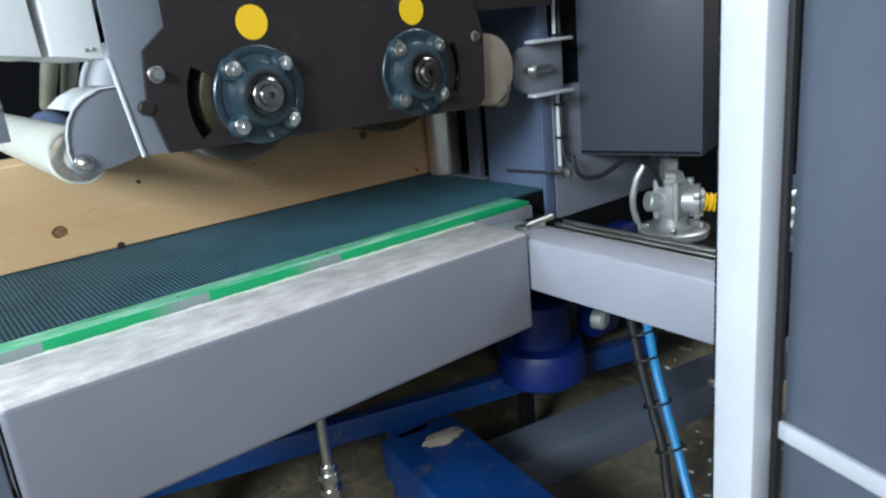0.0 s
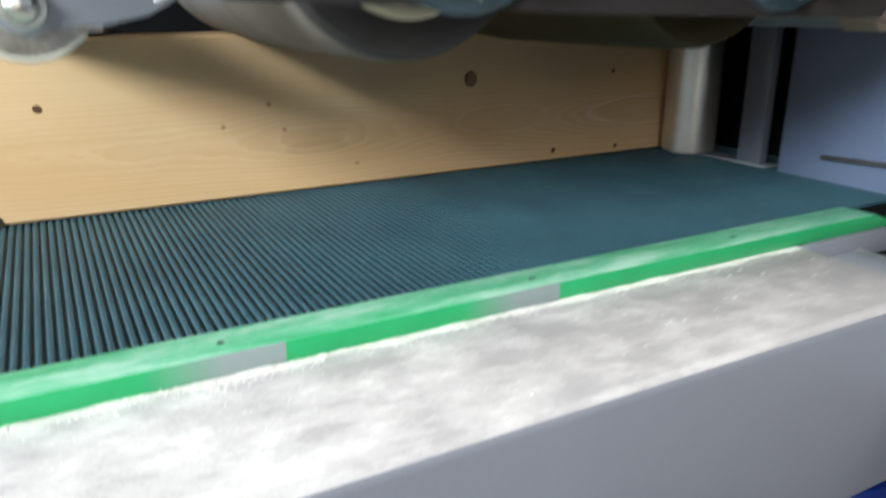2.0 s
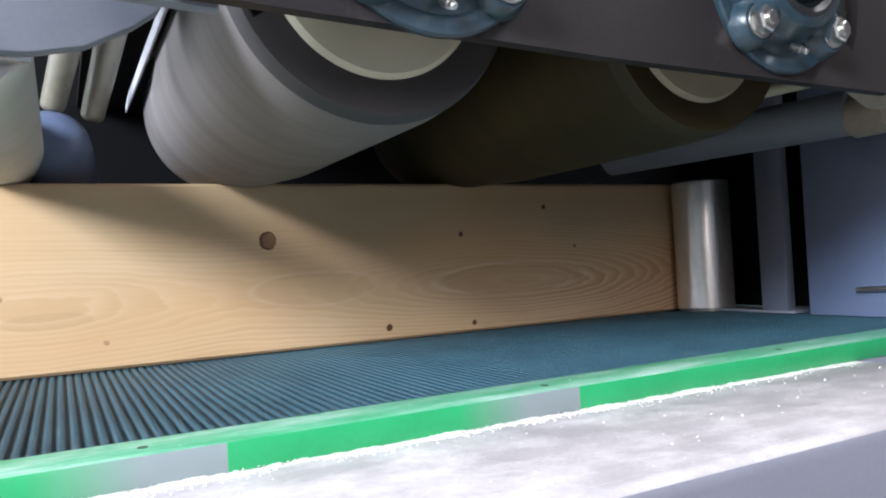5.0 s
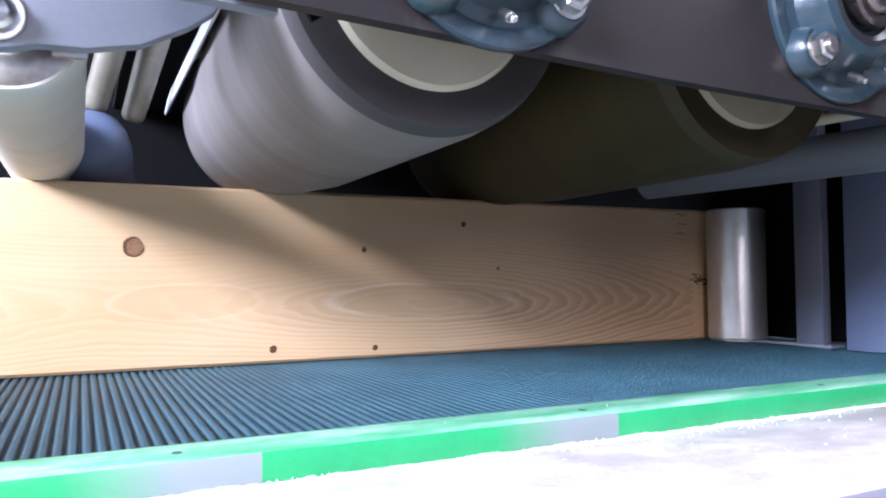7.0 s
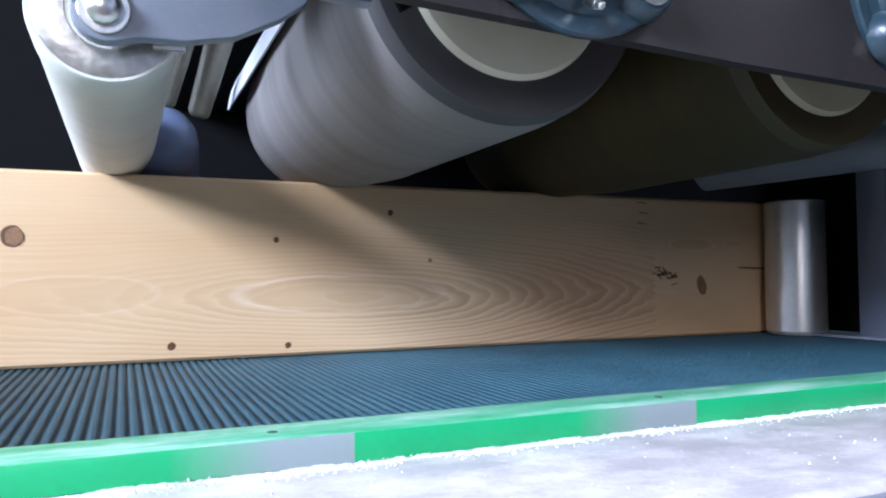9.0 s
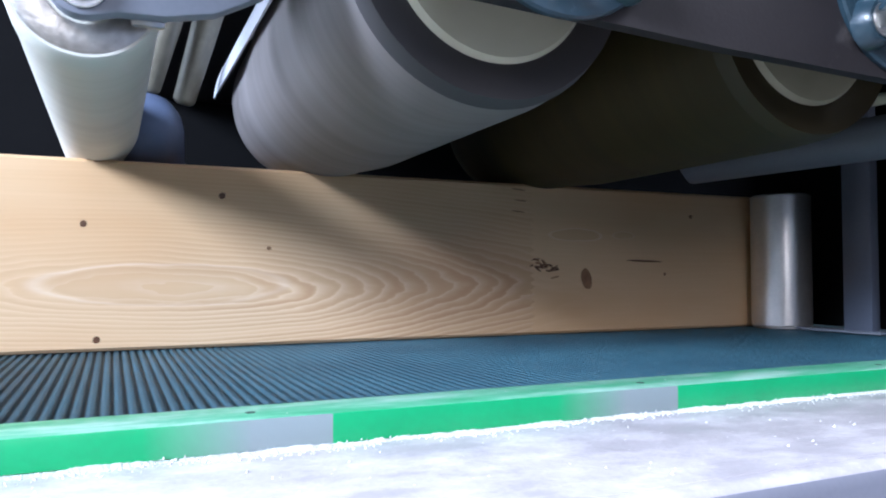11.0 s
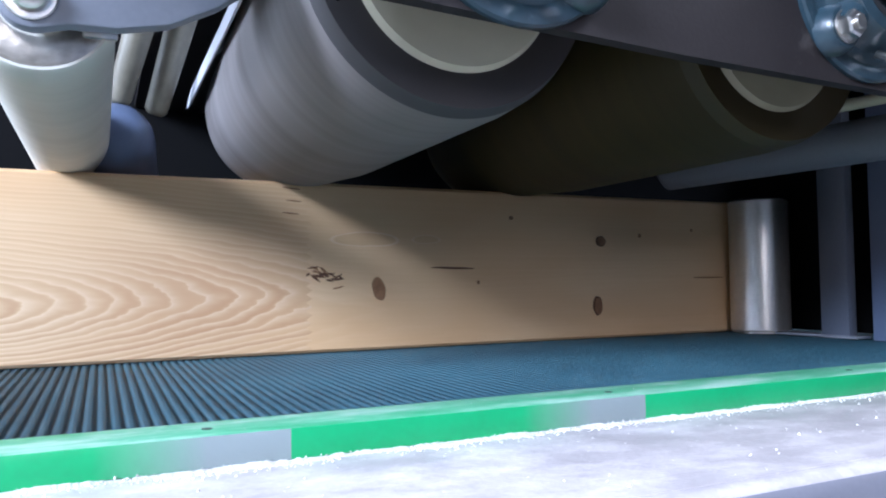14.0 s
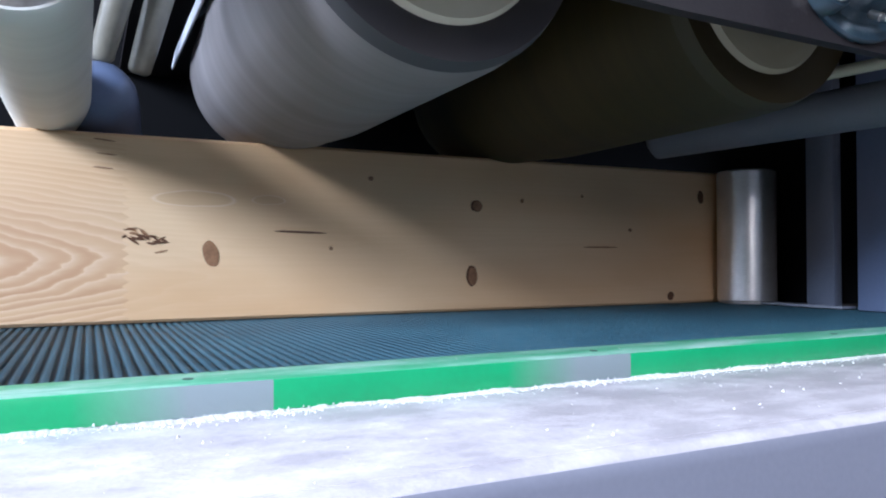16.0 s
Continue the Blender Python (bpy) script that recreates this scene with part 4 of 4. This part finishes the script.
part("coil", lathe(bmesh.new(), a, b - a, prof, 24), M["coil"], hose)
part("nozzle", lathe(bmesh.new(), b, b - a, [(0, 0.018), (0.02, 0.017), (0.03, 0.01), (0.07, 0.007)], 18), M["zinc"], hose)

def turned_scrap(x, y, z, degrees):
    bm = made_box(-0.025, 0.025, -0.008, 0.008, 0, 0.004, 0.001)
    bmesh.ops.rotate(bm, verts=bm.verts, cent=(0, 0, 0), matrix=Matrix.Rotation(radians(degrees), 3, "Z"))
    bmesh.ops.translate(bm, verts=bm.verts, vec=(x, y, z))
    return bm


base_rail = thing("base_rail", (1.0, -0.2, 0.0), "dark steel base carrying the valve", "machine base")
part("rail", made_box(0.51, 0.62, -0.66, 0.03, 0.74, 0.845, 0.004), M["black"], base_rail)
# near-black deck: the darkness of the void is put into its colour
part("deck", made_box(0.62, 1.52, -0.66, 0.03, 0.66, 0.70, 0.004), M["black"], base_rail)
part("edge", made_box(0.502, 0.514, -0.66, 0.03, 0.845, 0.858, 0.003), M["steel"], base_rail, "bright worn edge")
part("rear_wall", made_box(1.55, 1.58, -0.9, 0.6, 0.50, 0.785, 0.004), M["side"], base_rail, "blue-grey rear sheet")
part("support", made_box(1.4, 1.5, -0.5, -0.4, 0.0, 0.66), M["panel"], base_rail)
part("blue_block", made_box(0.78, 0.98, -0.04, 0.03, 0.70, 0.745, 0.01), M["motor"], base_rail, "deep blue casing")
fitting = thing("pipe_fitting", (1.12, -0.43, 0.70), "zinc pipe fitting with hex nuts on a grey block", "fitting")
part("block", made_box(1.07, 1.17, -0.47, -0.39, 0.70, 0.745, 0.006), M["mid"], fitting)
part("pipe", rod(bmesh.new(), (1.12, -0.43, 0.745), (1.12, -0.43, 0.85), 0.014, 16, 0.002), M["zinc"], fitting)
for nz, nr, nh in ((0.745, 0.026, 0.03), (0.79, 0.022, 0.025), (0.84, 0.018, 0.02)):
    part("nut", hexagon(bmesh.new(), (1.12, -0.43, nz), (0, 0, 1), nr, nh), M["zinc"], fitting)
part("elbow", rod(bmesh.new(), (1.12, -0.43, 0.76), (1.06, -0.46, 0.76), 0.014, 16, 0.002), M["zinc"], fitting)
part("elbow", rod(bmesh.new(), (1.14, -0.45, 0.76), (1.15, -0.50, 0.72), 0.016, 16, 0.002), M["zinc"], fitting)

bits = thing("slide_rod", (0.60, -0.4, 0.845), "bright steel slide rod along the cross beam", "rod", "slide rods")
part("rod_bar", rod(bmesh.new(), (0.545, -0.64, 0.853), (0.545, -0.12, 0.853), 0.006, 12), M["zinc"], bits)
copy_thing(bits, pose(0.63, -0.4, 0.845))
for k, (bx, by) in enumerate(((0.58, -0.50), (0.60, -0.42), (0.565, -0.58))):
    solid("metal_scrap", turned_scrap(bx, by, 0.846, 20 + 35 * k), M["zinc"], (bx, by, 0.845), "small bright metal offcut lying on the rail", "offcut", "metal offcuts")

clampt = thing("clamp", (0.45, -0.10, 0.862), "small steel clamp on the beam's end", "clamp")
part("clamp_jaw", made_box(0.43, 0.50, -0.13, -0.09, 0.862, 0.874, 0.004), M["zinc"], clampt)
part("clamp_screw", rod(bmesh.new(), (0.45, -0.11, 0.87), (0.53, -0.125, 0.88), 0.008, 14, 0.002), M["zinc"], clampt)

# ---- cross beam, column and door panel ----
xb = thing("cross_beam", (0.45, -0.35, 0.73), "light grey painted steel cross beam", "beam")
part("tube", made_box(0.40, 0.50, -0.715, 0.0, 0.730, 0.862, 0.010), M["pale"], xb)
col = thing("machine_column", (0.33, -0.77, 0.0), "pale grey painted steel column of the machine enclosure", "column")
part("post", made_box(0.297, 0.361, -0.793, -0.717, 0.0, 2.6, 0.007), M["light"], col)
part("seal", made_box(0.3615, 0.380, -0.800, -0.76, 0.0, 2.6, 0.003), M["rubber"], col, "black door seal")


def door_leaf(x0, x1, z0, z1, bevel):
    bm = made_box(x0, x1, -2.4, -0.806, z0, z1, bevel)
    bmesh.ops.rotate(bm, verts=bm.verts, cent=(0.40, -0.806, 0), matrix=Matrix.Rotation(radians(-15), 3, "Z"))
    return bm


part("door_panel", door_leaf(0.381, 0.40, 0.0, 2.6, 0.003), M["panel"], col, "slate-grey door panel standing ajar")
part("door_rail", door_leaf(0.366, 0.382, 0.610, 0.644, 0.004), M["light"], col, "pale horizontal rail")
gland = thing("corrugated_conduit", (0.387, -0.671, 0.0), "black corrugated conduit down the column", "conduit")
prof = []
for i in range(200):
    prof += [(i * 0.012, 0.008), (i * 0.012 + 0.006, 0.010)]
part("conduit", lathe(bmesh.new(), (0.387, -0.671, 0.0), (0, 0, 1), prof, 12), M["black"], gland)
part("clip", made_box(0.374, 0.401, -0.685, -0.657, 0.66, 0.675, 0.002), M["zinc"], gland, "zinc pipe clip")

# ---- under the machine ----
motor = thing("drive_motor", (0.70, 0.12, 0.0), "deep blue electric motor under the conveyor", "motor")
mo = Vector((0.70, 0.12, 0.285))
part("housing", lathe(bmesh.new(), mo, (0, 0, 1), [(0, 0.11), (0.02, 0.135), (0.10, 0.135), (0.12, 0.125), (0.13, 0.09), (0.26, 0.09), (0.28, 0.06)], 40), M["motor"], motor)
part("terminal_box", made_box(0.86, 0.98, 0.04, 0.12, 0.38, 0.50, 0.012), M["motor"], motor)
part("gear_flange", lathe(bmesh.new(), mo + Vector((0.10, -0.13, 0.20)), (0.3, -1, 0), [(0, 0.03), (0.03, 0.03), (0.04, 0.02)], 20), M["alu"], motor)
part("stand", made_box(0.685, 0.725, 0.19, 0.23, 0.0, 0.29), M["black"], motor)
bl = thing("blue_subframe", (0.2, 0.2, 0.0), "blue painted steel subframe under the conveyor", "machine frame")


def turned_box(x0, x1, y0, y1, z0, z1, at, degrees, bevel=0.005):
    bm = made_box(x0, x1, y0, y1, z0, z1, bevel)
    bmesh.ops.rotate(bm, verts=bm.verts, cent=(0, 0, 0), matrix=Matrix.Rotation(radians(degrees), 3, "Z"))
    bmesh.ops.translate(bm, verts=bm.verts, vec=at)
    return bm


part("rail", turned_box(-0.9, 0.85, 0, 0.05, 0, 0.07, (0.30, 0.24, 0.25), -16.6), M["blue"], bl)
part("rail_web", turned_box(-0.9, 0.85, 0.05, 0.30, 0.05, 0.06, (0.30, 0.24, 0.25), -16.6), M["concrete"], bl, "dirty shelf plate")
part("outrigger", turned_box(-0.115, 0.115, -0.75, 0.10, 0.0, 0.12, (0.27, 0.13, 0.13), -8), M["blue"], bl)
part("leg", turned_box(-0.05, 0.05, -0.05, 0.05, 0.0, 0.25, (0.27, 0.25, 0.0), -8), M["blue"], bl)
part("leg", turned_box(-0.05, 0.05, -0.05, 0.05, 0.0, 0.25, (-0.45, 0.47, 0.0), -8), M["blue"], bl)
chip = thing("sawdust_patch", (0.30, 0.12, 0.25), "small clump of pale sawdust lying on the blue frame", "sawdust")
bm = bmesh.new()
bmesh.ops.create_icosphere(bm, subdivisions=3, radius=1.0)
for v in bm.verts:
    k = 1 + 0.35 * noise.noise(v.co * 2.5)
    v.co = Vector((0.30 + v.co.x * 0.065 * k, 0.12 + v.co.y * 0.03 * k, 0.25 + max(v.co.z, -0.05) * 0.018 * k))
part("clump", bm, M["tan"], chip)
gb = thing("grey_ground_beam", (1.0, 0.0, 0.0), "grey square steel beam lying across the floor", "beam")
part("tube", turned_box(-0.75, 1.3, -0.08, 0.08, 0.0, 0.12, (1.0, 0.02, 0.0), -9.5), M["panel"], gb)
gl = thing("foot_spindle", (-0.17, -0.11, 0.3), "threaded zinc levelling spindle under the frame", "spindle")
part("rod", rod(bmesh.new(), (-0.17, -0.12, 0.63), (-0.165, -0.11, 0.5), 0.011, 16), M["zinc"], gl)
bm = rod(bmesh.new(), (-0.165, -0.11, 0.5), (-0.16, -0.1, 0.36), 0.017, 16, 0.002)
hexagon(bm, (-0.164, -0.108, 0.48), (0.03, 0.07, -1), 0.024, 0.02)
hexagon(bm, (-0.162, -0.104, 0.44), (0.03, 0.07, -1), 0.024, 0.02)
part("sleeve", bm, M["zinc"], gl)
hb = thing("hose_bundle", (0.95, -0.1, 0.0), "blue and black hoses tied together hanging to the floor", "hose")
part("blue_hose", tube(bmesh.new(), [(0.780, -0.205, 0.583), (0.770, -0.244, 0.430), (0.750, -0.294, 0.319), (0.730, -0.346, 0.212), (0.700, -0.402, 0.114), (0.66, -0.46, 0.04), (0.60, -0.54, 0.014), (0.50, -0.66, 0.014)], 0.0125), M["hose"], hb, "bright blue hose")
part("black_hose", tube(bmesh.new(), [(0.780, -0.149, 0.586), (0.770, -0.188, 0.447), (0.750, -0.243, 0.317), (0.730, -0.297, 0.207), (0.705, -0.335, 0.087), (0.66, -0.40, 0.03), (0.58, -0.50, 0.016), (0.46, -0.62, 0.016)], 0.014), M["rubber"], hb, "black hose")
for tz, ty, tx in ((0.500, -0.201, 0.777), (0.430, -0.217, 0.770), (0.319, -0.269, 0.750), (0.212, -0.322, 0.730)):
    part("tie", lathe(bmesh.new(), (tx, ty, tz - 0.003), (0.05, 0.42, 0.9), [(0, 0.0385), (0, 0.0405), (0.006, 0.0405), (0.006, 0.0385)], 24, close=False), M["rubber"], hb, "black cable tie")
# wood chips on the floor
rng = random.Random(8)
verts, faces = [], []
for i in range(420):
    x, y = rng.uniform(0.4, 2.4), rng.uniform(-1.3, 0.3)
    if noise.noise((x * 3, y * 3, 2)) < -0.05:
        continue
    a, w, h = rng.random() * 6.28, rng.uniform(0.004, 0.016), rng.uniform(0.002, 0.006)
    b = len(verts)
    for du, dv in ((-w, -h), (w, -h), (w, h), (-w, h)):
        verts.append((x + du * math.cos(a) - dv * math.sin(a), y + du * math.sin(a) + dv * math.cos(a), 0.001))
    verts.append((x, y, 0.001 + rng.uniform(0.002, 0.006)))
    faces += [(b + k, b + (k + 1) % 4, b + 4) for k in range(4)]
me = bpy.data.meshes.new("wood_chips")
me.from_pydata(verts, [], faces)
me.materials.append(M["sawdust"])
tagged(new("wood_chips", me), "pale wood chips strewn on the concrete floor", "wood chips", kind="stuff")
# ---- sawdust ----
rng = random.Random(4)
verts, faces = [], []
n = 1500
for i in range(n + 1):
    x = -0.694 + 1.08 * i / n
    h = max(0.0003, 0.0009 + 0.0022 * noise.noise((x * 26, 0, 0)) + 0.0014 * noise.noise((x * 110, 3, 0)) + 0.0006 * noise.noise((x * 330, 5, 0))) * (1.0 if x < 0.15 else 0.6)
    w = 0.008 + 0.009 * (0.5 + noise.noise((x * 18, 7, 0))) + 0.006 * noise.noise((x * 200, 9, 0))
    verts += [(x, 0.010, TOP_Z + h), (x, 0.010 - w * 0.4, TOP_Z + h * (0.6 + 0.5 * noise.noise((x * 380, 11, 0)))), (x, 0.010 - w, TOP_Z - 0.0003)]
for i in range(n):
    for k in (0, 1):
        a = 3 * i + k
        faces.append((a, a + 1, a + 4, a + 3))
me = bpy.data.meshes.new("sawdust_ridge")
me.from_pydata(verts, [], faces)
me.materials.append(M["sawdust"])
tagged(new("sawdust_ridge", me), "ragged line of sawdust along the green strip", "sawdust", kind="stuff")
verts, faces = [], []
for i in range(2030):
    z = TOP_Z
    if i < 1900:  # heaped against the strip
        x = -0.69 + 1.06 * rng.random()
        y = 0.010 - abs(rng.gauss(0, 0.006 + 0.006 * (0.5 + noise.noise((x * 18, 7, 0)))))
        r = rng.choice((0.0004, 0.0005, 0.0006, 0.0008, 0.0011))
        z += 0.0016 * rng.random() * max(0, 1 - (0.010 - y) / 0.008)
        if x > 0.2 and rng.random() < 0.5:
            continue
    else:
        x = -0.69 + 1.06 * rng.random() if i % 3 == 0 else rng.choice((-0.5, -0.33, -0.12, 0.08, 0.25)) + rng.gauss(0, 0.05)
        y = -0.155 * rng.random() ** 1.6
        r = rng.choice((0.0004, 0.0004, 0.0005, 0.0006, 0.0008, 0.0012))
        if rng.random() < 0.08:
            y, z = rng.uniform(0.014, 0.056), 0.9001
    if not -0.69 < x < 0.385:
        continue
    b = len(verts)
    a = rng.random() * 6.28
    for k in range(3):
        verts.append((x + r * math.cos(a + 2.1 * k), y + r * math.sin(a + 2.1 * k), z))
    verts.append((x + r * 0.3, y, z + r * rng.uniform(0.6, 1.8)))
    faces += [(b, b + 1, b + 3), (b + 1, b + 2, b + 3), (b + 2, b, b + 3)]
me = bpy.data.meshes.new("sawdust_crumbs")
me.from_pydata(verts, [], faces)
me.materials.append(M["sawdust"])
tagged(new("sawdust_crumbs", me), "scattered pale sawdust crumbs on the frame's top", "sawdust", kind="stuff")

stack = thing("lumber_stack", (3.3, -0.5, 0.0), "stacked pale sawn lumber in the hall beyond", "lumber")
for i in range(6):
    part("board", made_box(3.0 + 0.06 * (i % 3), 3.6, -1.5 + 0.13 * (i % 2), 0.36 - 0.06 * (i % 2), 0.84 + i * 0.13, 0.94 + i * 0.13, 0.006), M["lumber"], stack)
for k in range(4):
    part("sticker", made_box(3.06, 3.5, -1.3 + 0.5 * k, -1.23 + 0.5 * k, 0.82, 1.62), M["lumber"], stack, "upright spacer")
part("trestle", made_box(3.05, 3.55, -1.4, 0.3, 0.0, 0.82), M["panel"], stack, "dark trestle")


def motions():
    steps = [i * 0.5 for i in range(33)]
    walk(beam, [(t, pose(-SPEED * t, BY, BZ)) for t in steps])
    walk(belt, [(t, pose(-SPEED * t, 0.06, BELT_Z - 0.004)) for t in steps])
    walk(feed, [(t, Matrix.Translation((0.694, 0.5035, BZ + 0.002)) @ Matrix.Rotation(SPEED / 0.052 * t, 4, "Z")) for t in steps])
    walk(hold, [(t, Matrix.Translation((-0.459, 0.075, 1.1925)) @ Matrix.Rotation(SPEED / 0.0505 * t, 4, AXIS)) for t in steps])
    fine = [i * 0.1 for i in range(161)]
    for ob, x, way in ((brush_a, -0.1525, -1), (brush_b, 0.2147, 1)):
        walk(ob, [(t, Matrix.Translation((x, 0.045, 1.2637)) @ Matrix.Rotation(way * 14.0 * t, 4, AXIS)) for t in fine])


motions()
